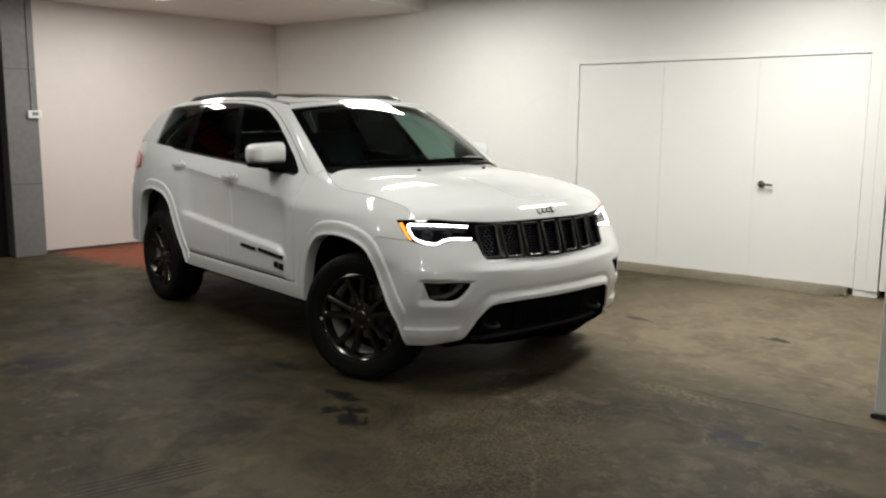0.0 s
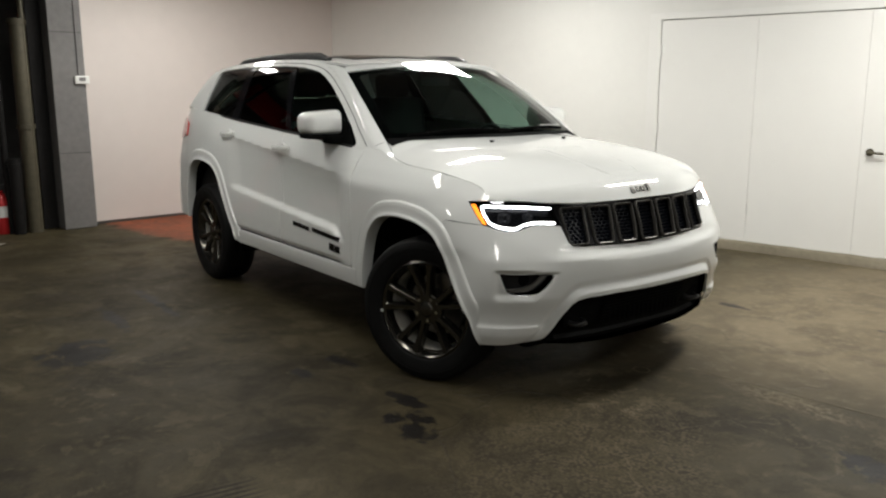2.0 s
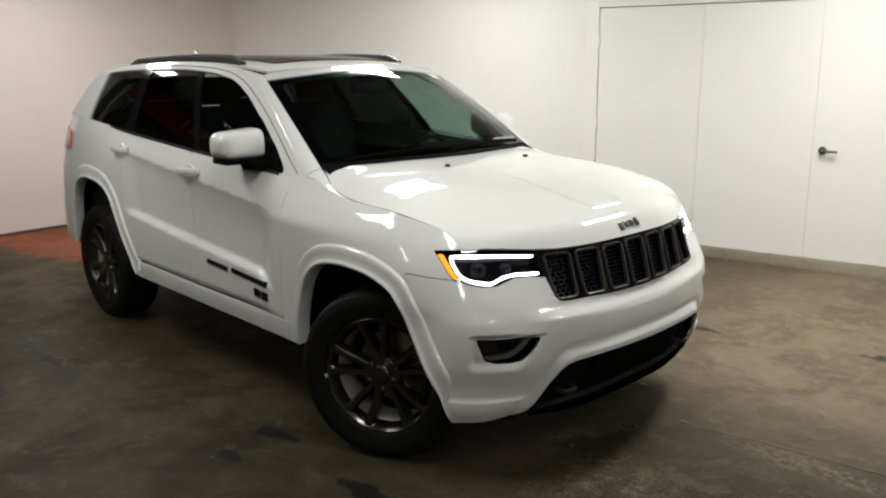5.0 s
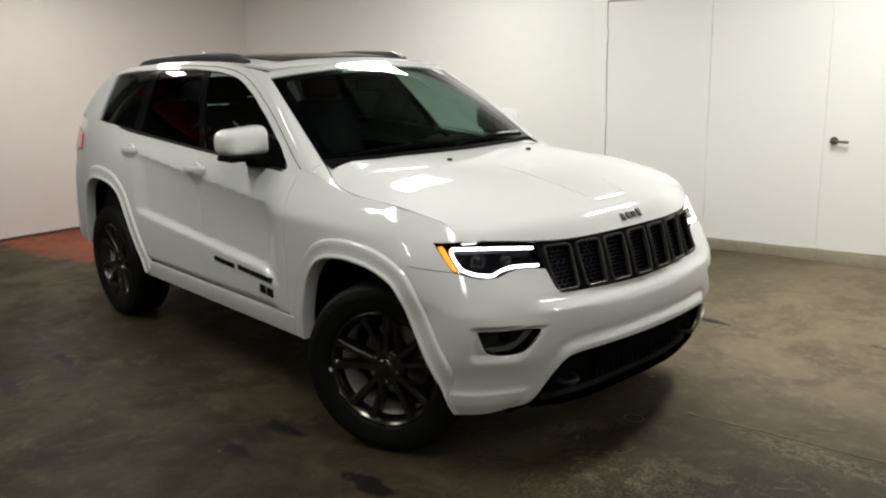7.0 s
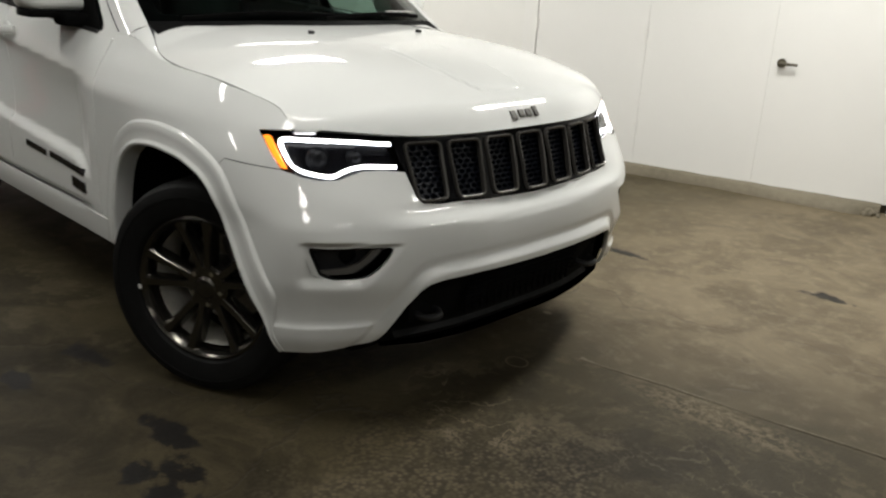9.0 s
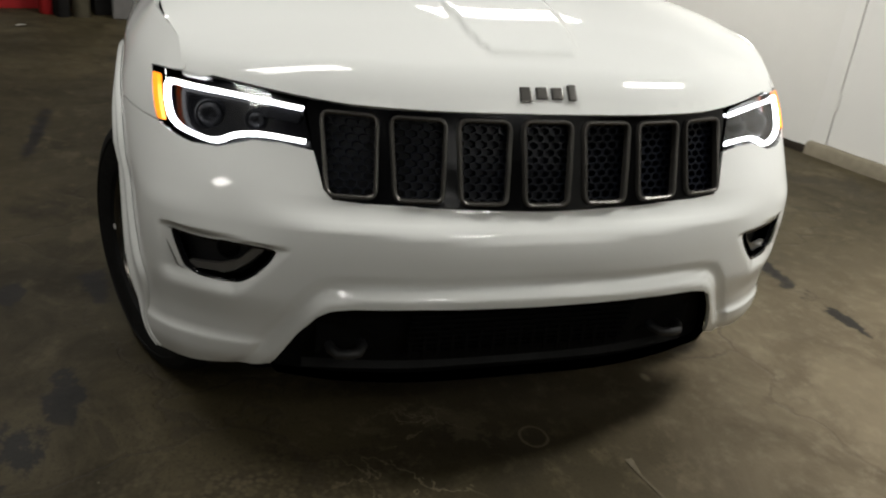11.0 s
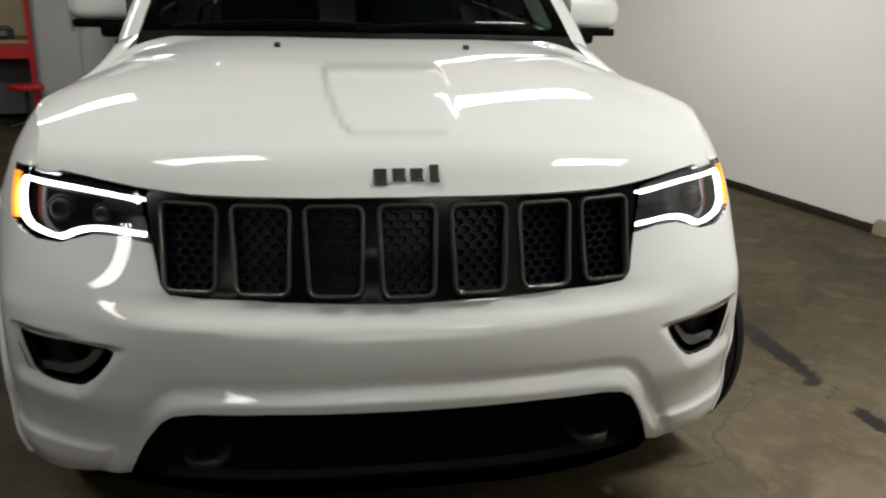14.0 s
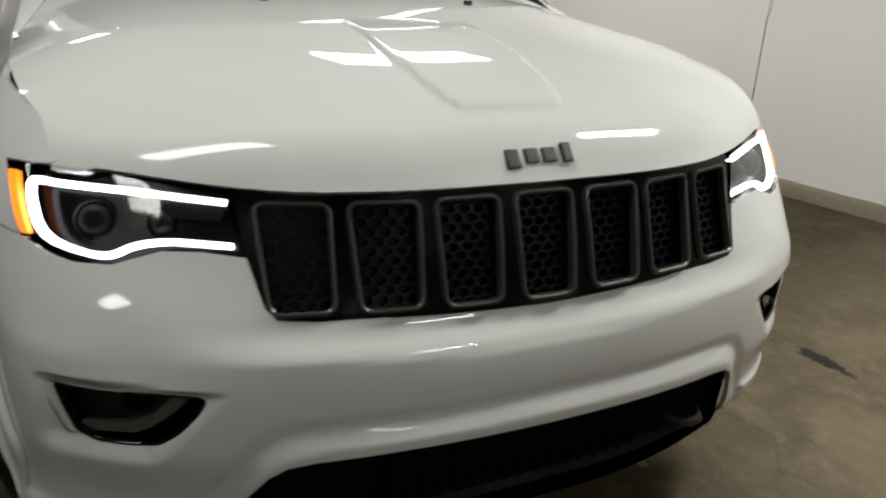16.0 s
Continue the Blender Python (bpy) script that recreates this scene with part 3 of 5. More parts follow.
def wrap(k, z):
    """Points of the lower body: k counts the ribs from the middle of the nose round to the tail, z is the height."""
    k, z = np.atleast_1d(np.asarray(k, float)), np.atleast_1d(np.asarray(z, float))
    j = np.clip(np.searchsorted(ZL, z) - 1, 0, len(ZL) - 2)
    h = ZL[j + 1] - ZL[j]
    t = np.clip((z - ZL[j]) / h, -.5, 1.5)
    a, b, c, d = 2 * t**3 - 3 * t**2 + 1, t**3 - 2 * t**2 + t, -2 * t**3 + 3 * t**2, t**3 - t**2
    i = np.clip(np.floor(k).astype(int), 0, NK - 1)
    f = k - i

    def rib(n):
        far = n < 0
        n2 = np.where(far, 1, np.minimum(n, NK))
        p = (a[:, None] * RIBS[j, n2] + (b * h)[:, None] * ZS[j, n2] + c[:, None] * RIBS[j + 1, n2] + (d * h)[:, None] * ZS[j + 1, n2])
        p[far, 1] *= -1
        return p
    p0, p1, p2, p3 = rib(i - 1), rib(i), rib(i + 1), rib(i + 2)

    # centripetal Catmull-Rom, to suit the uneven spacing of the ribs
    def gap(u, v):
        return np.maximum(np.sqrt(np.linalg.norm(u - v, axis=1)), 1e-4)
    t1 = gap(p0, p1)
    t2 = t1 + gap(p1, p2)
    t3 = t2 + np.where(i + 2 > NK, 1, gap(p2, p3))
    t3 = np.maximum(t3, t2 + 1e-3)
    tt = t1 + f * (t2 - t1)

    def mix(u, v, ta, tb):
        return u * ((tb - tt) / (tb - ta))[:, None] + v * ((tt - ta) / (tb - ta))[:, None]
    z0 = np.zeros_like(t1)
    a1, a2, a3 = mix(p0, p1, z0, t1), mix(p1, p2, t1, t2), mix(p2, p3, t2, t3)
    q = mix(mix(a1, a2, z0, t2), mix(a2, a3, t1, t3), t1, t2)
    x, y = q[:, 0].copy(), q[:, 1].copy()
    # pressed ledge along the doors, groove above the sill, and the hollow flank over the ledge
    on = smooth(-2.45, -2.25, x) * (1 - smooth(-.84, -.665, x))
    zc = .742 + .072 * (-1.5 - x) - .06 * smooth(-.88, -.68, x)
    rise = 1.0 - .088 * (x + .41) - zc
    y -= on * .034 * smooth(-.020, .022, z - zc) * (1 - np.exp(-np.maximum(rise - z + zc, 0) / .07))
    y -= on * .016 * smooth(.475, .49, z) * (1 - smooth(.50, .525, z))
    # the bumper: a step round the intake, a lip along the chin, a hollow round each fog lamp
    nose = 1 - smooth(4.6, 5.4, k)
    up, aside = z - .53, (y - .5) * .863 + (z - .525) * .505
    ring = .5 * (up + aside + np.hypot(up - aside, .045)) - .004
    x += nose * .013 * (1 - smooth(.018, .050, ring))
    x -= nose * .005 * smooth(.044, .056, ring) * (1 - smooth(.060, .085, ring))
    crease = .692 + .024 * smooth(.05, .55, y)
    x -= nose * .011 * np.clip(np.minimum((z - crease) / .036, (.782 - z) / .05), 0, 1) * (1 - smooth(.45, .66, y))
    x += .012 * (1 - smooth(.392, .41, z)) * smooth(.62, .68, y) * (1 - smooth(6.0, 6.6, k))
    inner = np.minimum(z - .522, (y - .597) * .752 + (z - .64) * .658)
    dent = smooth(0, .048, inner) * smooth(0, .009, .658 + .068 * (y - .616) + .008 - z) * (1 - smooth(.84, .88, y))
    x -= nose * .018 * dent
    return np.stack([x, y, z], 1)


def k_side(x, z):
    """The k at which the flank has this x."""
    x, z = np.broadcast_arrays(np.atleast_1d(np.asarray(x, float)), np.asarray(z, float))
    lo, hi = np.full(x.shape, 3.0), np.full(x.shape, 15.0)
    for _ in range(40):
        m = (lo + hi) / 2
        ahead = wrap(m, z)[:, 0] > x
        lo, hi = np.where(ahead, m, lo), np.where(ahead, hi, m)
    return lo


def k_front(y, z):
    """The k at which the nose has this y."""
    y, z = np.broadcast_arrays(np.atleast_1d(np.asarray(y, float)), np.asarray(z, float))
    lo, hi = np.zeros(y.shape), np.full(y.shape, 6.5)
    for _ in range(40):
        m = (lo + hi) / 2
        less = wrap(m, z)[:, 1] < y
        lo, hi = np.where(less, m, lo), np.where(less, hi, m)
    return lo


def hood_z(x, y):
    x, y = np.asarray(x, float), np.abs(np.asarray(y, float))
    mid = spline(x, [-.6, -.4, -.3, -.2, -.1, 0, .1, .2, .3, .4, .5, .6, .7, .8],
                    [1.244, 1.238, 1.233, 1.226, 1.217, 1.205, 1.192, 1.177, 1.16, 1.14, 1.115, 1.083, 1.043, .99])
    drop = spline(x, [-.6, -.4, -.3, -.14, 0, .124, .228, .3, .4, .45, .7], [.090, .095, .096, .089, .075, .065, .066, .070, .088, .108, .11])
    z = mid - drop * (y / .82) ** (2.6 + 1.8 * (1 - smooth(.1, .45, x)))
    half = spline(x, [.0, .12, .2, .44, .56, .60], [.15, .152, .156, .143, .122, .105])
    z = z + .0085 * (1 - smooth(half - .010, half + .010, y)) * (1 - smooth(.578, .600, x)) * smooth(.04, .22, x)
    z = z + .021 * smooth(.40, .68, y) * (1 - smooth(-.52, -.36, x))
    edge = spline(y, [0, .3, .55, .72, .82, .9], [.70, .685, .613, .533, .467, .375])
    over = np.clip((x - edge + .07) / .07, 0, 1.3)
    return z - .03 * over ** 2.5


BELT_X = [-3.9, -3.3, -3.02, -2.46, -2.046, -1.577, -1.244, -.724, -.3]
BELT_Z = [1.385, 1.362, 1.343, 1.296, 1.272, 1.243, 1.223, 1.184, 1.165]


def cabin_y(x, z):
    """Half width of the glasshouse at x and z."""
    x, z = np.asarray(x, float), np.asarray(z, float)
    dz = np.maximum(z - spline(x, BELT_X, BELT_Z), -.05)
    base = spline(x, [-3.9, -3.6, -3.2, -2.8, -2.4, -1.5, -1.0, -.72, -.56, -.42], [.765, .80, .842, .870, .885, .888, .876, .855, .828, .80])
    return base - .42 * dz - .28 * dz ** 2 - 3.0 * np.maximum(z - 1.62, 0) ** 2


def screen(u, t):
    """The windscreen: u from -1 to 1 across, t from its foot to its head."""
    u, t = np.asarray(u, float), np.asarray(t, float)
    arch = np.sin(np.pi * t) * (1 - .75 * u * u)
    y = u * (.75 + (.622 - .75) * t + .012 * np.sin(np.pi * t))
    x = (-.37 - .16 * u * u) * (1 - t) + (-1.12 - .10 * u * u) * t + .035 * arch
    z = (1.222 - .006 * u * u) * (1 - t) + (1.692 - .042 * u * u) * t + .045 * arch
    return np.stack([x, y, z], -1)


def roof_z(x, y):
    x, y = np.asarray(x, float), np.abs(np.asarray(y, float))
    mid = spline(x, [-3.75, -3.6, -3.3, -2.9, -2.4, -1.9, -1.5, -1.2, -1.05], [1.60, 1.655, 1.70, 1.732, 1.752, 1.755, 1.738, 1.706, 1.683])
    return mid - .045 * (y / .64) ** 2.6

# ---- the car ----
KS = np.linspace(0, NK, 1701)
_ref = wrap(KS, np.full(1701, .66))
SS = np.concatenate([[0], np.cumsum(np.linalg.norm(np.diff(_ref, axis=0), axis=1))])


def F(y, z):
    """Outline point on the nose."""
    return float(np.interp(k_front(y, z)[0], KS, SS)) if y > 0 else 0.0, z


def S(x, z):
    """Outline point on the flank."""
    return float(np.interp(k_side(x, z)[0], KS, SS)), z


def K(k, z):
    return float(np.interp(k, KS, SS)), z


def body(p):
    return wrap(np.interp(p[:, 0], SS, KS), p[:, 1]) * np.where(p[:, :1] < 0, (1, -1, 1), (1, 1, 1))


def body_signed(p):
    """The same, running on over the middle of the nose to the other half (s below nought)."""
    q = wrap(np.interp(np.abs(p[:, 0]), SS, KS), p[:, 1])
    q[:, 1] *= np.where(p[:, 0] < 0, -1, 1)
    return q


def bonnet(p):
    return np.stack([p[:, 0], p[:, 1], hood_z(p[:, 0], p[:, 1])], 1)


def cabin(p):
    return np.stack([p[:, 0], cabin_y(p[:, 0], p[:, 1]), p[:, 1]], 1)


def roof(p):
    return np.stack([p[:, 0], p[:, 1], roof_z(p[:, 0], p[:, 1])], 1)


def shield(p):
    return screen(p[:, 0], p[:, 1])


def patch(a, b, n=6, bulge=0.0, centre=(-1.8, 0, 1.0), across=None):
    """A strip between two lines of the same number of points, arched outwards."""
    a, b = np.array(a, float), np.array(b, float)
    bm = bmesh.new()
    rows = []
    for i in range(n + 1):
        t = i / n
        p = a * (1 - t) + b * t
        o = p - np.array(centre)
        o[:, 0] *= .3
        o /= np.linalg.norm(o, axis=1, keepdims=True)
        p = p + o * bulge * 4 * t * (1 - t)
        rows.append([bm.verts.new(tuple(v)) for v in p])
    for r, s in zip(rows, rows[1:]):
        for i in range(len(r) - 1):
            bm.faces.new((r[i], r[i + 1], s[i + 1], s[i]))
    bmesh.ops.recalc_face_normals(bm, faces=bm.faces)
    return bm


car = thing("car", pose(0, 0, 0), "white sport utility car with graphite wheels, headlights lit", "car")
HALVES = ((1, "left"), (-1, "right"))

# outlines shared between neighbours
ARCH_F = [(.235, .80), (.187, .824), (.075, .853), (-.087, .862), (-.218, .848), (-.288, .828), (-.357, .784), (-.417, .704), (-.454, .584), (-.477, .492), (-.485, .40)]
ARCH_B = [(.235, .80), (.266, .764), (.336, .636), (.427, .464), (.47, .40), (.495, .30)]
ARCH_R = [(-2.34, .40), (-2.398, .504), (-2.49, .63), (-2.565, .752), (-2.62, .84), (-2.678, .892), (-2.76, .93), (-2.853, .945), (-3.0, .955), (-3.12, .945), (-3.22, .895), (-3.28, .78), (-3.34, .60), (-3.37, .45)]
LAMP_TOP = [(.872, .989), (.80, .996), (.70, .989), (.56, .972)]
LAMP_LOW = [(.534, .872), (.60, .881), (.66, .88), (.70, .868), (.735, .857), (.79, .857), (.826, .866), (.864, .884)]
SEAM = [(.470, 1.004), (.447, 1.024), (.40, 1.054), (.347, 1.072), (.293, 1.085), (.228, 1.096), (.124, 1.108), (0, 1.114), (-.141, 1.119), (-.273, 1.128), (-.385, 1.153), (-.47, 1.180), (-.55, 1.188)]
FOG = [(.842, .660), (.618, .654), (.632, .628), (.664, .590), (.694, .566), (.722, .559), (.784, .560), (.814, .573), (.830, .618)]
INTAKE = [(.0, .530), (.29, .534), (.45, .529), (.499, .520), (.528, .500), (.569, .44), (.622, .325)]
GRILLE_SIDE = [(.0, .762), (.23, .766), (.43, .770), (.497, .776), (.516, .796), (.525, .835), (.534, .872)]

bumper_line = [F(*p) for p in GRILLE_SIDE] + [F(*p) for p in LAMP_LOW[1:]] + [S(.30, .893), S(.262, .86)] + [S(*p) for p in ARCH_B] + \
    [F(.80, .302), F(.70, .312)] + [F(*p) for p in INTAKE[::-1]]
fog_hole = fillet([F(*p) for p in FOG], .011)
part("front_bumper", skin(body, bumper_line, [fog_hole], step=.0115, both=True, seam=0.0), PAINT, car, "glossy white front bumper")

for side, _ in HALVES:
    fender = [F(.864, .8865)] + [S(.30, .8965), S(.262, .863)] + [S(*p) for p in ARCH_F] + [S(-.617, .40), S(-.617, .8), S(-.617, 1.184)] + \
        [S(*p) for p in SEAM[::-1]] + [F(.806, .999), F(.872, .991)]
    part("front_fender", skin(body, fender, step=.02, side=side), PAINT, car)
    door = [S(-.623, .50), S(-.623, 1.172)] + [S(x, z - .008) for x, z in ((-.724, 1.186), (-.98, 1.207), (-1.244, 1.225), (-1.556, 1.244))] + [S(-1.556, .50)]
    front_door = part("front_door", skin(body, fillet(door, .02), step=.0135, side=side), PAINT, car)
    door = [S(-1.560, .50), S(-1.560, 1.236)] + [S(x, z - .008) for x, z in ((-2.046, 1.274), (-2.462, 1.298), (-2.72, 1.319))] + \
        [S(-2.70, 1.05), S(-2.655, .93), S(-2.57, .82), S(-2.48, .66), S(-2.40, .50)]
    rear_door = part("rear_door", skin(body, fillet(door, .02), step=.0135, side=side), PAINT, car)
    rear = [S(-2.34, .40), S(-2.34, .5), S(-2.395, .504), S(-2.475, .66), S(-2.564, .825), S(-2.649, .935), S(-2.694, 1.05), S(-2.714, 1.319), S(-3.02, 1.338), S(-3.3, 1.355), S(-3.62, 1.36),
            S(-3.62, 1.0), S(-3.60, .45), S(-3.37, .45)] + [S(*p) for p in ARCH_R[::-1][1:]]
    part("quarter_panel", skin(body, rear, step=.026, side=side), PAINT, car)
    sill = [S(-.488, .395), S(-.488, .485), S(-.54, .490), S(-1.4, .490), S(-2.25, .490), S(-2.34, .47), S(-2.33, .395)]
    part("side_sill", skin(body, fillet(sill, .01), step=.022, side=side, lift=.006, depth=.05), PAINT, car)
    # tail lamp wrapping the corner
    lamp = [S(-3.40, 1.13), S(-3.42, 1.24), S(-3.60, 1.27), K(14.6, 1.26), K(14.6, 1.10), S(-3.60, 1.10)]
    part("tail_lamp", skin(body, fillet(lamp, .03), step=.03, side=side, lift=.012, depth=.03), TAIL_LENS, car, "red tail lamp lens")
    # mouldings round the wheel arches, proud of the panels
    for arch, nm in ((ARCH_B[::-1] + ARCH_F[1:], "front_arch_moulding"), (ARCH_R, "rear_arch_moulding")):
        line = along(arch, .03)
        q = np.array(line)
        for _ in range(3):
            q[1:-1] = .25 * q[:-2] + .5 * q[1:-1] + .25 * q[2:]
        kk = k_side(q[:, 0], q[:, 1])
        base = wrap(kk, q[:, 1])
        c = np.array([.0, .40]) if nm.startswith("f") else np.array([-2.92, .40])
        bm = bmesh.new()
        rows = []
        for out, lift in ((.0, -.05), (.0, .010), (.003, .0165), (.009, .0195), (.015, .0175), (.020, .012), (.027, .0095), (.055, .0105), (.078, .013), (.084, .0105), (.090, .0012)):
            t = np.gradient(q, axis=0)
            nn = np.stack([-t[:, 1], t[:, 0]], 1)
            nn /= np.linalg.norm(nn, axis=1, keepdims=True)
            nn *= np.sign((nn * (q - c)).sum(1))[:, None]
            low = 1 - .8 * (1 - smooth(.37, .47, q[:, 1])) * (nm[0] == 'f') * (q[:, 0] > .2)
            g = q + nn * out * low[:, None]
            g[:, 1] = np.maximum(g[:, 1], .285)
            p = wrap(k_side(g[:, 0], g[:, 1]), g[:, 1])
            p[:, 1] += lift * np.where(lift > 0, low, 1)
            if nm.startswith("f"):
                p[:, 0] += lift * .35 * smooth(.2, .5, g[:, 0])
            p[:, 1] *= side
            rows.append([bm.verts.new(tuple(v)) for v in p])
        for r, s2 in zip(rows, rows[1:]):
            for i in range(len(r) - 1):
                bm.faces.new((r[i], r[i + 1], s2[i + 1], s2[i]))
        bmesh.ops.recalc_face_normals(bm, faces=bm.faces)
        part(nm, bm, PAINT, car, "white wheel arch moulding", 50)
    # wheel wells
    for hx in (0.0, -2.92):
        bm = bmesh.new()
        prof = [(hx + .52 * math.cos(t), max(.22, .42 + .53 * math.sin(t))) for t in np.linspace(-.25, math.pi + .25, 20)]
        reach = [min(.925, float(wrap(k_side(x, max(z, .3)), max(z, .3))[0, 1]) - .045) for x, z in prof]
        outer = [bm.verts.new((x, side * y, z)) for (x, z), y in zip(prof, reach)]
        inner = [bm.verts.new((x, side * .45, z)) for x, z in prof]
        for i in range(len(prof) - 1):
            bm.faces.new((outer[i], outer[i + 1], inner[i + 1], inner[i]))
        bm.faces.new(inner)
        part("wheel_well", bm, INNER, car)

# rear end
tail = [S(-3.626, .45), S(-3.626, 1.36), K(15.3, 1.36), K(17, 1.36), K(17, .40), K(15.3, .40)]
part("tailgate", skin(body, tail, step=.04, both=True, seam=SS[-1]), PAINT, car)

# bonnet
def hood_edge(y):
    """The x at which the hood's lip has come down to the top of the grille and lamps."""
    z, lo, hi = .977 + .022 * float(smooth(.42, .80, y)), .3, .76
    for _ in range(40):
        m = (lo + hi) / 2
        lo, hi = (m, hi) if float(hood_z(m, y)) > z else (lo, m)
    return lo


HOOD_FRONT = [(hood_edge(y), y) for y in np.linspace(0, .74, 19)] + [(.503, .764), (.474, .805)]
HOOD_SIDE = [(.40, .814), (.347, .829), (.293, .844), (.228, .851), (.124, .859), (0, .857), (-.141, .846), (-.273, .831), (-.385, .803), (-.455, .772), (-.51, .75), (-.545, .73)]
hood_line = HOOD_FRONT + [(x, y - .004) for x, y in HOOD_SIDE] + [(-.55, .68), (-.50, .56), (-.425, .45), (-.375, .3), (-.35, .15), (-.345, 0)]


def hood_map(p):
    return bonnet(p[:, ::-1])


hood = part("hood", skin(hood_map, [(y, x) for x, y in hood_line], step=.0135, both=True, seam=0.0, depth=.02), PAINT, car, "glossy white hood with a low centre bulge")
for y in (-.284, .284):
    bm = block((-.15, y, float(hood_z(-.15, y)) + .006), (.022, .018, .014), .004)
    part("washer_nozzle", bm, PLASTIC, hood, "black washer nozzle")
# maker's emblem on the nose of the hood, kept as plain raised bars
for y, w, h, dz in ((.062, .022, .040, .003), (.024, .030, .030, .0), (-.014, .030, .030, .0), (-.054, .030, .038, -.004)):
    n = Vector((.78, 0, .63)).normalized()
    c = Vector((.6935, y, 1.017 + dz)) + n * .003
    m = Matrix.Translation(c) @ Matrix((( 0, -.63, .78, 0), (1, 0, 0, 0), (0, .78, .63, 0), (0, 0, 0, 1)))
    part("emblem_bar", block((0, 0, 0), (w, h, .009), .004, m), BRONZE, hood, "dark grey emblem bar")

# glasshouse
DLO = [(-3.153, 1.34), (-2.462, 1.3), (-2.046, 1.276), (-1.577, 1.247), (-1.244, 1.227), (-.724, 1.188), (-.714, 1.203), (-.727, 1.225), (-.817, 1.304), (-.998, 1.423),
       (-1.196, 1.533), (-1.337, 1.593), (-1.463, 1.632), (-1.698, 1.664), (-2.013, 1.68), (-2.406, 1.68), (-2.764, 1.672), (-3.06, 1.657), (-3.11, 1.635)]
EDGE = [(-.556, 1.190), (-.641, 1.252), (-.762, 1.346), (-.948, 1.464), (-1.157, 1.579), (-1.303, 1.64), (-1.46, 1.678), (-1.696, 1.703), (-2.025, 1.714), (-2.422, 1.714), (-2.909, 1.698), (-3.122, 1.672), (-3.30, 1.62), (-3.40, 1.55)]
frame_line = EDGE + [(-3.58, 1.368), (-3.3, 1.352), (-3.02, 1.335), (-2.46, 1.289), (-2.046, 1.265), (-1.577, 1.236), (-1.244, 1.216), (-.724, 1.172), (-.60, 1.160), (-.545, 1.166)]
glass_hole = fillet(DLO, .02, 3)
SPLIT_B = ((-1.53, 1.237), (-1.86, 1.70))
SPLIT_C = ((-2.423, 1.278), (-2.52, 1.70))


def split_at(line, z):
    (x0, z0), (x1, z1) = line
    return x0 + (x1 - x0) * (z - z0) / (z1 - z0)


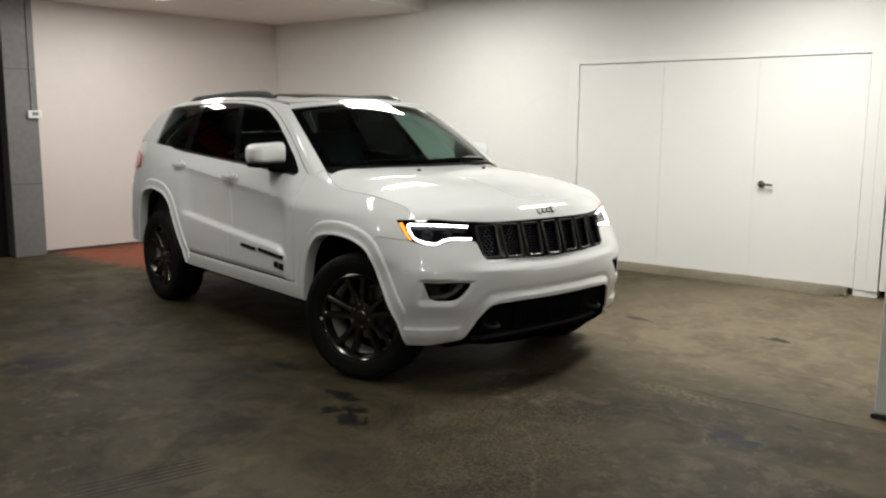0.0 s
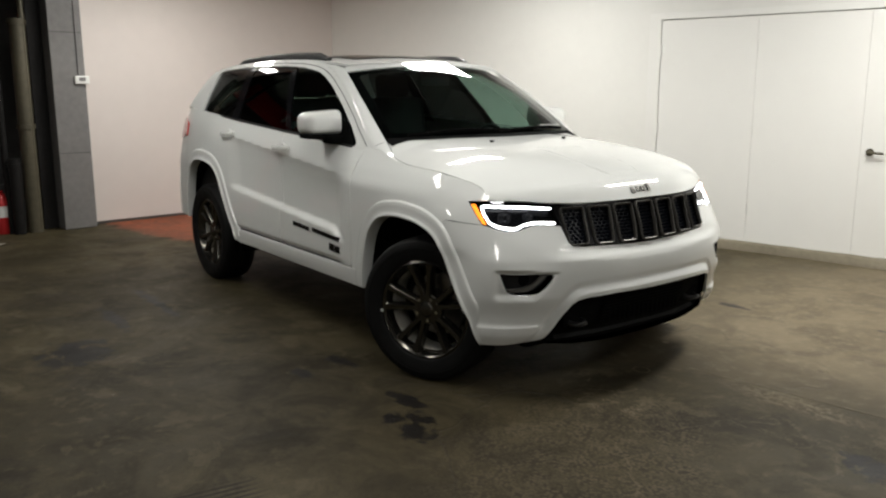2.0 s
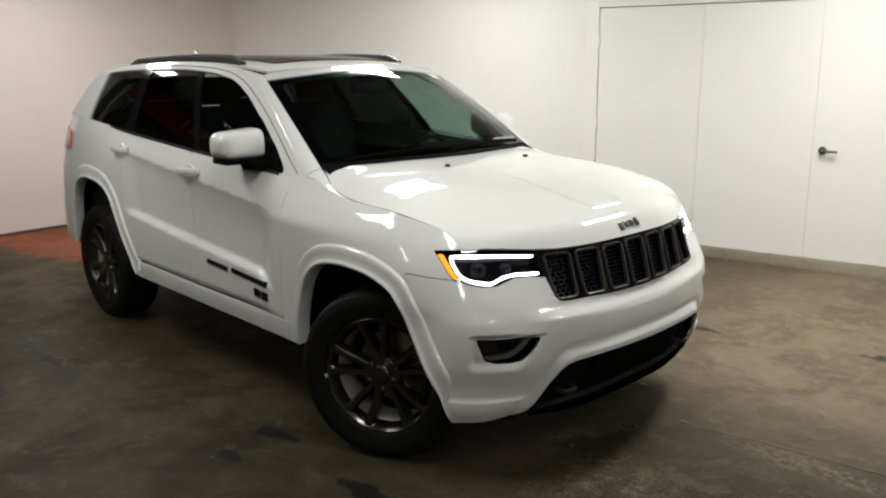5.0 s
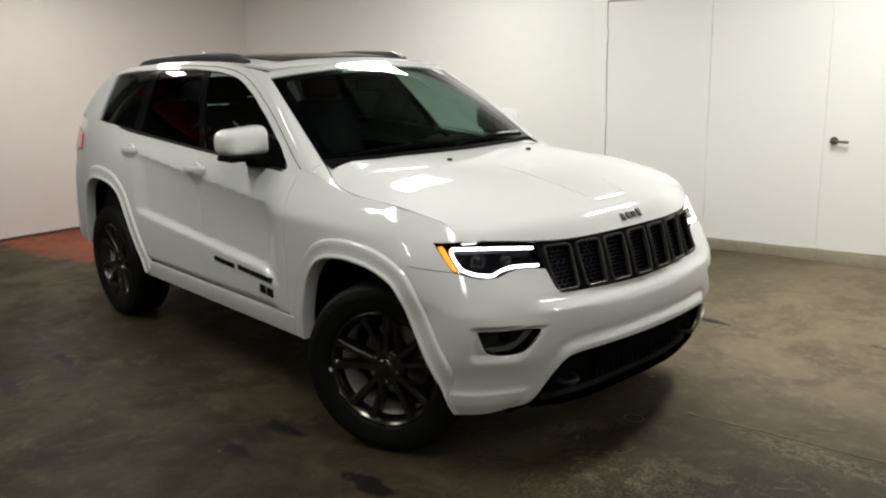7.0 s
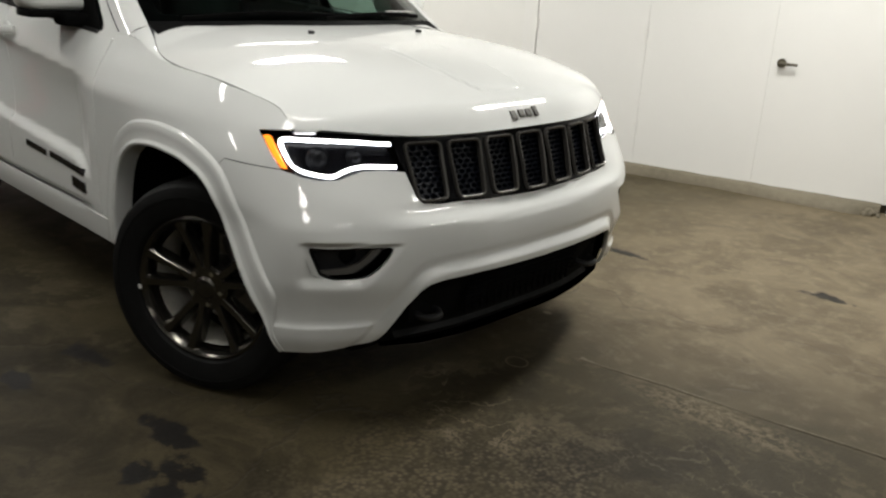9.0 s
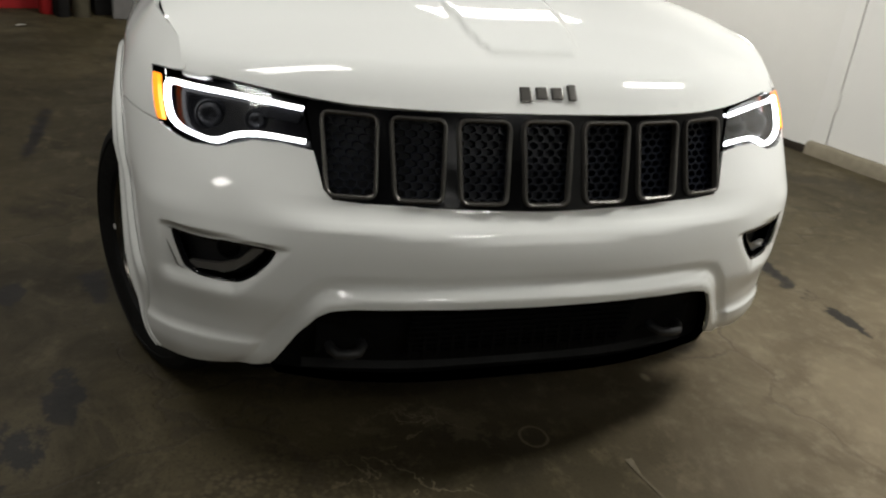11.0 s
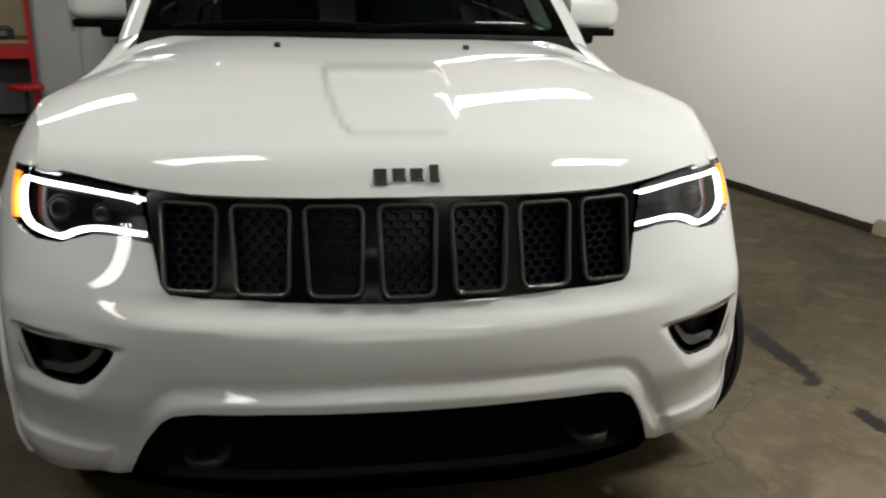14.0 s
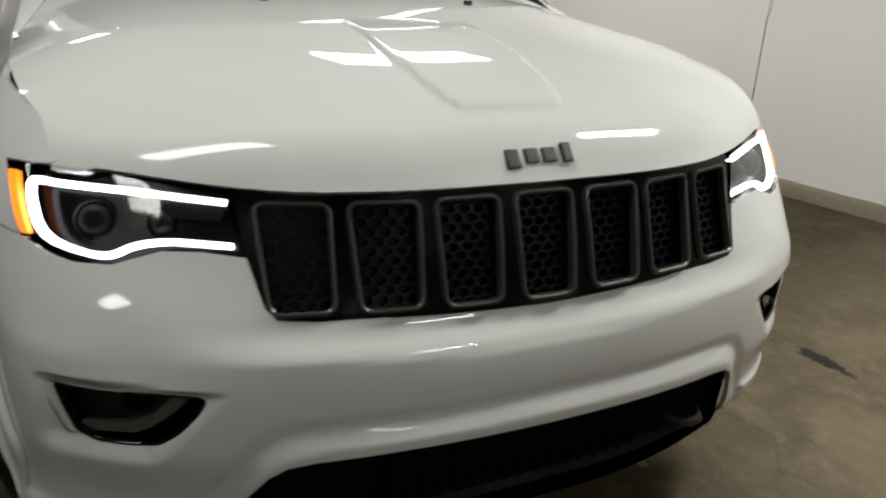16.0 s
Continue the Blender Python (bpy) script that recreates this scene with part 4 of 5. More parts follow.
for side, _ in HALVES:
    part("window_frame", skin(cabin, frame_line, [glass_hole], step=.022, side=side, depth=.02), PAINT, car)
    pieces = {"front_window": [], "rear_window": [], "quarter_window": []}
    ring = dense(glass_hole, .015)
    for x, z in ring:
        if x > split_at(SPLIT_B, z):
            pieces["front_window"].append((x, z))
        elif x < split_at(SPLIT_C, z):
            pieces["quarter_window"].append((x, z))
    low = [p for p in ring if split_at(SPLIT_C, p[1]) <= p[0] <= split_at(SPLIT_B, p[1])]
    top = sorted([p for p in low if p[1] > 1.5], key=lambda p: p[0])
    bot = sorted([p for p in low if p[1] <= 1.5], key=lambda p: -p[0])
    pieces["rear_window"] = top + bot

    def turned(pts):
        c = np.mean(pts, 0)
        return sorted(pts, key=lambda p: math.atan2((p[1] - c[1]) * 3, p[0] - c[0]))
    for nm, pts in pieces.items():
        part(nm, skin(cabin, turned(pts), step=.05, side=side, lift=-.012, depth=0, rim=False), FRONT_GLASS if nm == "front_window" else TINTED, car,
             "green tinted front side window" if nm == "front_window" else "dark privacy glass side window")
    for nm, line, w in (("centre_pillar", SPLIT_B, .035), ("rear_pillar", SPLIT_C, .06)):
        strip = [(split_at(line, 1.24) - w, 1.24), (split_at(line, 1.24) + w, 1.24), (split_at(line, 1.675) + w, 1.675), (split_at(line, 1.675) - w, 1.675)]
        part(nm, skin(cabin, strip, step=.04, side=side, lift=-.008, depth=.01), GLOSS_BLACK, car, "gloss black pillar cover")
    # weather strip along the belt
    line = [(x, float(cabin_y(x, z)) * side, z) for x, z in ((-3.14, 1.338), (-2.46, 1.297), (-2.046, 1.273), (-1.577, 1.244), (-1.244, 1.224), (-.74, 1.187))]
    part("belt_strip", sweep(line, [(0, side, .3)] * len(line), [(-.006, -.008), (.006, -.008), (.006, .008), (-.006, .008)]), PLASTIC, car)
    # dark seam between the door frames and the roof side
    mid_line = [(-.59, 1.209), (-.675, 1.273), (-.798, 1.367), (-.976, 1.479), (-1.177, 1.584), (-1.323, 1.643), (-1.47, 1.676), (-1.706, 1.70), (-2.025, 1.71), (-2.422, 1.71)]
    q = np.array(along(mid_line, .04)) + (-.028, -.012)
    for _ in range(3):
        q[1:-1] = .25 * q[:-2] + .5 * q[1:-1] + .25 * q[2:]
    line = np.stack([q[:, 0], side * cabin_y(q[:, 0], q[:, 1]), q[:, 1]], 1)
    part("frame_seam", sweep(line, [(0, side, .5)] * len(line), [(-.003, -.002), (.0012, -.002), (.0012, .002), (-.003, .002)]), INNER, car, "dark rubber seam")
    # front pillar and roof edge
    E1 = [(x, z) for x, z in EDGE[:7]]
    a = [(x, float(cabin_y(x, z)), z) for x, z in E1]
    sc = screen(np.full(7, 1.0), np.array([0.02, .14, .33, .58, .82, .94, 1.0]))
    fix = np.array([1, side, 1])
    part("front_pillar", patch(np.array(a) * fix, sc * fix, 6, .012), PAINT, car, "", 180)
    def on_fender(x, z):
        return tuple(wrap(k_side(x, z), z)[0])
    foot_a = [on_fender(-.20, 1.1225), on_fender(-.273, 1.128), on_fender(-.385, 1.153), on_fender(-.47, 1.180), a[0]]
    foot_b = [(x, y, float(hood_z(x, y)) - .001) for x, y in ((-.20, .839), (-.273, .829), (-.3865, .801), (-.457, .7705))] + [tuple(screen(1.0, .02))]
    part("pillar_foot", patch(np.array(foot_a) * fix, np.array(foot_b) * fix, 4, .006), PAINT, car, "", 180)
    E2 = EDGE[6:]
    a = [(x, float(cabin_y(x, z)), z) for x, z in E2]
    b = [(x, .60, float(roof_z(x, .60))) for x, z in E2]
    b[0] = tuple(screen(1.0, 1.0))
    part("roof_edge", patch(np.array(a) * fix, np.array(b) * fix, 5, .008), PAINT, car, "", 180)

roof_line = [(-1.12, 0), (-1.125, .2), (-1.15, .4), (-1.21, .595), (-1.43, .60), (-2.4, .60), (-3.12, .60), (-3.42, .58), (-3.52, .4), (-3.56, 0)]


def roof_map(p):
    return roof(p[:, ::-1])


roof_ob = part("roof", skin(roof_map, [(y, x) for x, y in roof_line], step=.04, both=True, seam=0.0, depth=.015), PAINT, car)
sun = fillet([(-.46, -1.36), (.46, -1.36), (.46, -2.55), (-.46, -2.55)], .05)
part("sunroof", skin(roof_map, sun, step=.06, lift=.006, depth=.008), GLOSS_BLACK, roof_ob, "black glass sunroof panel")
aa = [(-3.56, y, 1.60) for y in np.linspace(-.58, .58, 7)]
bb = [(-3.80, y, 1.34) for y in np.linspace(-.72, .72, 7)]
part("rear_screen", patch(aa, bb, 4, .01), FRONT_GLASS, car, "dark rear window")
for s in (1, -1):
    aa = [(-3.40, s * .655, 1.55), (-3.48, s * .72, 1.46), (-3.58, s * .80, 1.36)]
    bb = [(-3.56, s * .58, 1.58), (-3.66, s * .65, 1.47), (-3.80, s * .72, 1.34)]
    part("rear_pillar_skin", patch(aa, bb, 3, .01), PAINT, car, "", 180)
part("rear_spoiler", block((-3.52, 0, 1.645), (.16, 1.12, .03), .012), PAINT, car)
for s in (1, -1):
    xs = np.linspace(-3.0, -1.5, 25)
    ends = np.minimum(smooth(-3.0, -2.88, xs), 1 - smooth(-1.62, -1.5, xs))
    line = [(x, s * .575, float(roof_z(x, .575)) + .004 + .030 * e) for x, e in zip(xs, ends)]
    part("roof_rail", sweep(line, [(0, 0, 1)] * len(line), [(-.036, -.019), (.004, -.017), (.012, -.009), (.012, .009), (.004, .017), (-.036, .019)]), PLASTIC, car, "black roof rail", 60)
part("antenna_fin", rod((-3.1, 0, 1.71), (-3.20, 0, 1.80), .03, 10, None, .006), PAINT, car)

# windscreen, cowl and wipers
part("windscreen", skin(shield, [(-1, .02), (1, .02), (1, .925), (-1, .925)], step=.08, depth=0, rim=False), SCREEN_GLASS, car, "clear windscreen with a dark border")
part("roof_header", skin(shield, [(-1, .93), (1, .93), (1, 1), (-1, 1)], step=.05, lift=.004, depth=.012), PAINT, car, "white front edge of the roof")
band = skin(shield, [(-1, .02), (1, .02), (1, .925), (-1, .925)], [fillet([(-.93, .10), (.93, .10), (.915, .865), (-.915, .865)], .05)], step=.05, lift=-.004, depth=0, rim=False)
part("screen_border", band, GLOSS_BLACK, car, "black printed screen border")
us = np.linspace(-1, 1, 21)
foot = screen(us, np.full(21, .05))
lip = np.array([(-.325 - .10 * u * u, u * .74, float(hood_z(-.325 - .10 * u * u, u * .74)) - .018) for u in us])
part("cowl", patch(lip, foot, 3, .004), INNER, car, "black cowl panel", 180)
for u0, u1 in ((-.85, .02), (-.05, .80)):
    line = [tuple(screen(u, .035 + .022 * math.sin(math.pi * (u - u0) / (u1 - u0)) + .02 * (u - u0)) + np.array((.012, 0, .020))) for u in np.linspace(u0, u1, 12)]
    part("wiper", sweep(line, [(.6, 0, .8)] * 12, [(-.006, -.006), (.008, -.003), (.008, .003), (-.006, .006)]), INNER, car, "black wiper")
part("paper_tag", block(tuple(screen(.62, .085) + np.array((.02, 0, .022))), (.02, .17, .004), .001), WHITE_PLASTIC, car, "white paper tag under the wiper")
part("inspection_sticker", skin(shield, [(.70, .835), (.84, .835), (.84, .918), (.70, .918)], step=.1, lift=.003, depth=0, rim=False), WHITE_PLASTIC, car, "white sticker on the windscreen")

# grille
grille_line = [F(*p) for p in GRILLE_SIDE] + [F(.548, .966), F(.54, .975), F(.43, .984), F(.25, .985), (0.0, .985)]


def grille_face(p):
    """The nose, standing further forward in the middle of the grille."""
    q = body_signed(p)
    q[:, 0] += .017 * (1 - smooth(.0, .53, np.abs(q[:, 1]))) * (1 - .45 * smooth(.84, .99, q[:, 2]))
    return q


def slot_outline(c, w, z0, z1, r=.022):
    """Rounded slot on the nose round the arc place c."""
    pts = [(c - w * .46, z0), (c + w * .46, z0), (c + w * .52, z1), (c - w * .52, z1)]
    return fillet(pts, r, 5)


SLOTS = [F(abs(y), .87)[0] * (1 if y >= 0 else -1) for y in (-.456, -.306, -.155, 0, .155, .306, .456)]
slots = [slot_outline(c, .121, .783 - .010 * (1 - abs(c) / .48), .957 + .004 * (1 - abs(c) / .48)) for c in SLOTS]
full = [p for p in grille_line if p[0] > 0] + [(0.0, .985)] + [(-s, z) for s, z in grille_line[::-1] if s > 0] + [(0.0, .762)]
grille = part("grille", skin(grille_face, full, slots, step=.016, depth=.035, lift=-.006), GRILLE_BLACK, car, "gloss black seven-slot grille panel")


def on_nose(pts, lift, surface=body_signed):
    p = np.array(pts, float)
    q, e = surface(p), .003
    n = np.cross(surface(p + (e, 0)) - q, surface(p + (0, e)) - q)
    n /= np.linalg.norm(n, axis=1, keepdims=True)
    n *= np.sign(n[:, :1])
    return q + n * lift, n


for c, line in zip(SLOTS, slots):
    pts, n = on_nose(dense(line, .012), -.001, grille_face)
    part("slot_ring", sweep(pts, n, [(-.012, -.006), (.003, -.006), (.006, -.002), (.005, .002), (-.012, .006)], closed=True), BRONZE, grille, "bronze grey slot ring", 50)
    # honeycomb insert, set back
    bm = bmesh.new()
    px, pz = .0280, .0160
    for row in range(-2, 14):
        for colm in range(-3, 4):
            cx, cz = c + (colm + .5 * (row % 2)) * px, .781 + row * pz
            hexa = [(cx + px * u, cz + pz * v) for u, v in ((0, .667), (.5, .333), (.5, -.333), (0, -.667), (-.5, -.333), (-.5, .333))]
            if not inside(line, np.array([(cx, cz)]))[0]:
                continue
            o, nn = on_nose(hexa, -.022, grille_face)
            i_, _ = on_nose([(cx + (u - cx) * .84, cz + (v - cz) * .80) for u, v in hexa], -.022, grille_face)
            d_, _ = on_nose([(cx + (u - cx) * .76, cz + (v - cz) * .70) for u, v in hexa], -.044, grille_face)
            O, I, D = ([bm.verts.new(tuple(v)) for v in w] for w in (o, i_, d_))
            for k in range(6):
                m = (k + 1) % 6
                bm.faces.new((O[k], O[m], I[m], I[k]))
                bm.faces.new((I[k], I[m], D[m], D[k]))
            bm.faces.new(D)
    bmesh.ops.recalc_face_normals(bm, faces=bm.faces)
    part("honeycomb", bm, HONEY, grille, "black honeycomb insert")

# headlights
lamp_line = [F(*p) for p in LAMP_TOP[::-1]] + [F(*p) for p in LAMP_LOW[::-1]]
DRL_LINE = [(.556, .957), (.66, .965), (.76, .971), (.825, .975), (.845, .973), (.850, .955), (.848, .925), (.842, .900), (.822, .884), (.788, .875), (.755, .869), (.733, .872), (.71, .884), (.68, .892), (.64, .896), (.553, .890)]
for side, _ in HALVES:
    def lamp_floor(p):
        q = body(p)
        q[:, 0] -= .045
        return q
    lamp = part("headlight", skin(body, fillet(lamp_line, .006), step=.03, side=side, lift=-.042, depth=-.041), GRILLE_BLACK, car, "lit headlight with a black housing")
    q = np.array([F(*p) for p in DRL_LINE])
    for _ in range(2):
        mid = (q[1:] + q[:-1]) / 2
        q = np.concatenate([q[:1], np.stack([mid * .5 + q[:-1] * .5, mid * .5 + q[1:] * .5], 1).reshape(-1, 2), q[-1:]])
    pts, n = on_nose(q, -.011)
    pts, n = pts * (1, side, 1), n * (1, side, 1)
    part("daytime_strip", sweep(pts, n, [(-.008, -.005), (.004, -.005), (.006, 0), (.004, .005), (-.008, .005)]), DRL, lamp, "glowing white daytime running strip", 60)
    amb = [F(.8695, .977), F(.859, .979), F(.858, .93), F(.851, .889), F(.8605, .889)]
    part("side_marker", skin(body, fillet(amb, .004), step=.03, side=side, lift=.0015, depth=.012), AMBER, lamp, "glowing amber side marker")
    for y, z, r in ((.765, .927, .030), (.665, .927, .022)):
        p, n = on_nose([F(y, z)], -.05)
        p, n = Vector(p[0]), Vector(n[0])
        n = (n + Vector((1.2, 0, 0))).normalized()
        p.y *= side
        n.y *= side
        m = Matrix.Translation(p) @ n.to_track_quat("Y", "Z").to_matrix().to_4x4()
        part("projector", lathe([(r * 1.25, .0), (r * 1.25, .012), (r * 1.05, .018), (r, .012), (r * .98, .015), (r * .8, .026), (r * .5, .032), (.0005, .034)], 28, None, m), SMOKE, lamp, "dark projector lens", 60)
    bar = [F(.55, .927), F(.56, .94), F(.64, .94), F(.64, .918), F(.56, .914)]
    part("reflector_bar", skin(lamp_floor, bar, step=.03, side=side, lift=.012, depth=.012), SMOKE, lamp, "smoked reflector bar")
    part("lamp_cover", skin(body, fillet(lamp_line, .006), step=.03, side=side, lift=-.003, depth=0, rim=False), LAMP_GLASS, lamp, "clear lamp cover").visible_shadow = False

    # fog lamps
    def fog_floor(p):
        q = body(p)
        q[:, 0] -= .05
        q[:, 1] -= .015
        return q
    fog = part("fog_lamp", skin(fog_floor, fog_hole, step=.03, side=side, depth=-.05), PLASTIC, car, "dark fog lamp recess")
    pts, n = on_nose(dense(fog_hole, .012), -.002)
    part("bezel", sweep(pts * (1, side, 1), n * (1, side, 1), [(-.012, -.005), (.001, -.005), (.003, 0), (.001, .004), (-.012, .004)], closed=True), GLOSS_BLACK, fog, "gloss black bezel", 50)
    chip = [F(.632, .646), F(.664, .644), F(.700, .606), F(.738, .590), F(.800, .584), F(.806, .574), F(.780, .567), F(.726, .566), F(.698, .574), F(.668, .598), F(.640, .628)]
    part("trim_blade", skin(fog_floor, chip, step=.03, side=side, lift=.034, depth=.012), BRIGHT, fog, "satin silver trim blade")
    p, n = on_nose([F(.735, .622)], -.045)
    p, n = Vector(p[0]), (Vector(n[0]) + Vector((1.0, 0, 0))).normalized()
    p.y *= side
    n.y *= side
    m = Matrix.Translation(p) @ n.to_track_quat("Y", "Z").to_matrix().to_4x4()
    part("lens", lathe([(.030, -.012), (.030, -.004), (.022, .001), (.010, .004), (.0005, .005)], 24, None, m), SMOKE, fog, "small dark lamp lens", 60)

# lower intake
intake_line = [F(*p) for p in INTAKE] + [F(.60, .30), F(.45, .285), F(.25, .28), (0.0, .278)]
full = [p for p in intake_line if p[0] > 0] + [(0.0, .278)] + [(-s, z) for s, z in intake_line[::-1] if s > 0] + [(0.0, .53)]


def intake_floor(p):
    q = body_signed(p)
    q[:, 0] -= .055 * smooth(.27, .36, q[:, 2])
    return q


intake = part("lower_intake", skin(intake_floor, full, step=.03, depth=-.03), INNER, car, "black lower intake")
bm = bmesh.new()
for z in np.arange(.365, .50, .018):
    block((float(body_signed(np.array([[0, z]]))[0, 0]) - .045, 0, z), (.012, .60, .005), 0, None, bm)
for y in np.arange(-.29, .30, .036):
    block((float(body_signed(np.array([[abs(y), .43]]))[0, 0]) - .047, y, .43), (.008, .006, .14), 0, None, bm)
tagged(part("intake_mesh", bm, INNER, intake, "fine black intake mesh"), kind="stuff")
for s in (1, -1):
    x0 = float(body_signed(np.array([[.42, .40]]))[0, 0]) - .055
    line = [(x0 - .05, s * .405, .39), (x0 + .02, s * .405, .388), (x0 + .045, s * .42, .386), (x0 + .05, s * .445, .386), (x0 + .045, s * .47, .386), (x0 + .02, s * .485, .388), (x0 - .05, s * .485, .39)]
    part("tow_hook", sweep(line, [(0, 0, 1)] * 7, ring_section(.013, 8)), PLASTIC, intake, "black tow hook", 180)
    part("hook_bezel", block((x0 - .008, s * .445, .405), (.02, .15, .085), .01), INNER, intake, "recess round the tow hook")
line = [(float(body_signed(np.array([[v, .30]]))[0, 0]) - .03, v, .318) for v in np.linspace(-.54, .54, 25)]
part("lower_lip", sweep(line, [(0, 0, 1)] * 25, [(-.012, -.03), (.008, -.016), (.012, .012), (-.012, .03)]), RUBBER, car, "black lower lip", 60)

# underbody and cabin floor
part("underbody", block((-1.55, 0, .36), (4.3, 1.35, .20), .03), INNER, car)
part("engine_bay", block((-.05, 0, .62), (1.0, .88, .5), .02), INNER, car)
part("cabin_floor", block((-2.0, 0, .55), (3.0, 1.66, .16), .02), INNER, car)
for s in (1, -1):
    part("door_lining", block((-2.1, s * .80, .86), (2.7, .05, .52), .02), FABRIC, car)
    part("headlamp_box", block((.26, s * .64, .86), (.30, .28, .2), .02), INNER, car)
part("bulkhead", block((-.55, 0, .85), (.05, 1.6, .6), .01), INNER, car)
part("headlining", skin(roof_map, [(-.56, -1.25), (.56, -1.25), (.56, -3.5), (-.56, -3.5)], step=.15, lift=-.04, depth=0, rim=False), LINING, car)
dash = part("dashboard", block((-.72, 0, 1.06), (.52, 1.56, .26), .07, None, None, 4), FABRIC, car, "black dashboard", 40)
hood_d = part("instrument_hood", block((-.86, .37, 1.20), (.26, .42, .08), .035, None, None, 4), FABRIC, dash, "", 40)
bm = lathe([(.186, -.014), (.200, 0), (.186, .014), (.172, 0), (.186, -.014)], 40)
wheel_m = pose(-1.05, .37, 1.10) @ pose(0, 0, 0, 0, 0, -90) @ pose(0, 0, 0, -24, 0, 0)
bm.transform(wheel_m)
steer = part("steering_wheel", bm, FABRIC, car, "black steering wheel", 180)
part("wheel_hub", block((0, 0, -.01), (.20, .05, .13), .03, wheel_m, None, 3), FABRIC, steer, "", 40)
for y in (-.37, .37):
    for x, kind in ((-1.75, "front_seat"), (-2.65, "rear_seat")):
        seat = part(kind, block((x, y, .78), (.52, .52, .16), .06, None, None, 4), FABRIC, car, "black upholstered seat", 40)
        part("backrest", block((0, 0, .31), (.14, .50, .62), .06, pose(x - .27, y, .84, 0, -14, 0), None, 4), FABRIC, seat, "", 40)
        part("headrest", block((0, 0, .72), (.10, .28, .17), .045, pose(x - .27, y, .84, 0, -14, 0), None, 4), FABRIC, seat, "", 40)
part("rear_view_mirror", block((-1.10, 0, 1.575), (.03, .24, .07), .015), PLASTIC, car, "", 40)

# mirrors, handles, name plates
for side, _ in HALVES:
    mirror = part("door_mirror", block((-.907, side * .872, 1.222), (.13, .13, .05), .02, None, None, 3), INNER, car, "white door mirror on a black foot", 40)
    bm = bmesh.new()
    # cap: a rounded shell, fuller at the top and outside
    rings = []
    for i, u in enumerate((0, .12, .25, .4, .55, .68, .78, .86, .92, .96, .985, 1.0)):
        y = .845 + .220 * u
        end = .30 + .70 * math.sqrt(max(0.0, 1 - (max(0.0, u - .72) / .28) ** 2))
        hgt = (.150 - .020 * u) * end
        dep = (.150 - .03 * u) * end
        zc = 1.316 + .006 * (1 - u)
        rings.append([bm.verts.new((-.977 + dep * (.75 * math.copysign(abs(math.cos(t)) ** .6, math.cos(t)) - .10), side * y, zc + hgt * .5 * math.copysign(abs(math.sin(t)) ** .55, math.sin(t))))
                      for t in np.linspace(0, math.tau, 28, endpoint=False)])
    for r, s2 in zip(rings, rings[1:]):
        for i in range(28):
            bm.faces.new((r[i], r[(i + 1) % 28], s2[(i + 1) % 28], s2[i]))
    bm.faces.new(rings[0])
    bm.faces.new(rings[-1])
    bmesh.ops.recalc_face_normals(bm, faces=bm.faces)
    part("mirror_cap", bm, PAINT, mirror, "glossy white mirror cap", 50)
    part("mirror_base", block((-.977, side * .945, 1.242), (.15, .20, .03), .012, None, None, 3), INNER, mirror, "black lower shell", 40)
    tri = [(-.726, 1.190), (-.92, 1.203), (-.95, 1.345), (-.855, 1.32)]
    part("corner_cover", skin(cabin, fillet(tri, .02), step=.04, side=side, lift=.002, depth=.01), INNER, mirror, "black corner cover")
    for x, z, nm in ((-1.54, 1.137, "front_handle"), (-2.46, 1.188, "rear_handle")):
        y = float(wrap(k_side(x, z), z)[0, 1])
        line = [(x + u * .115, side * (y + .030 * (1 - abs(u) ** 3) + .006), z + .006 * u) for u in np.linspace(-1, 1, 13)]
        handle = part("door_handle", sweep(line, [(0, side, 0)] * 13, [(-.008, -.016), (.006, -.014), (.010, 0), (.006, .014), (-.008, .016)]), PAINT, car, "white door handle", 60)
        cup = lathe([(.05, -.004), (.046, .003), (.02, .004), (.0005, .004)], 24, None, pose(x + .01, side * y, z) @ Matrix.Diagonal((1.1, side * 1.0, .75, 1)))
        part("handle_cup", cup, PAINT, handle, "", 60)
    for x0, x1, z0, z1, h in ((-1.352, -1.128, .664, .652, .026), (-1.092, -.752, .657, .636, .026), (-.878, -.742, .583, .572, .042)):
        cells = 5 if h < .03 and x1 - x0 < .3 else (8 if h < .03 else 2)
        for i in range(cells):
            u0, u1 = i / cells, (i + .82) / cells
            box = [S(x0 + (x1 - x0) * u0, z0 + (z1 - z0) * u0 - h / 2), S(x0 + (x1 - x0) * u1, z0 + (z1 - z0) * u1 - h / 2), S(x0 + (x1 - x0) * u1, z0 + (z1 - z0) * u1 + h / 2), S(x0 + (x1 - x0) * u0, z0 + (z1 - z0) * u0 + h / 2)]
            part("name_plate_bar", skin(body, box, step=.05, side=side, lift=.005, depth=.005), GLOSS_BLACK, front_door, "dark raised name plate bar") if side < 0 else None

# wheels
RT, RR = .386, .262


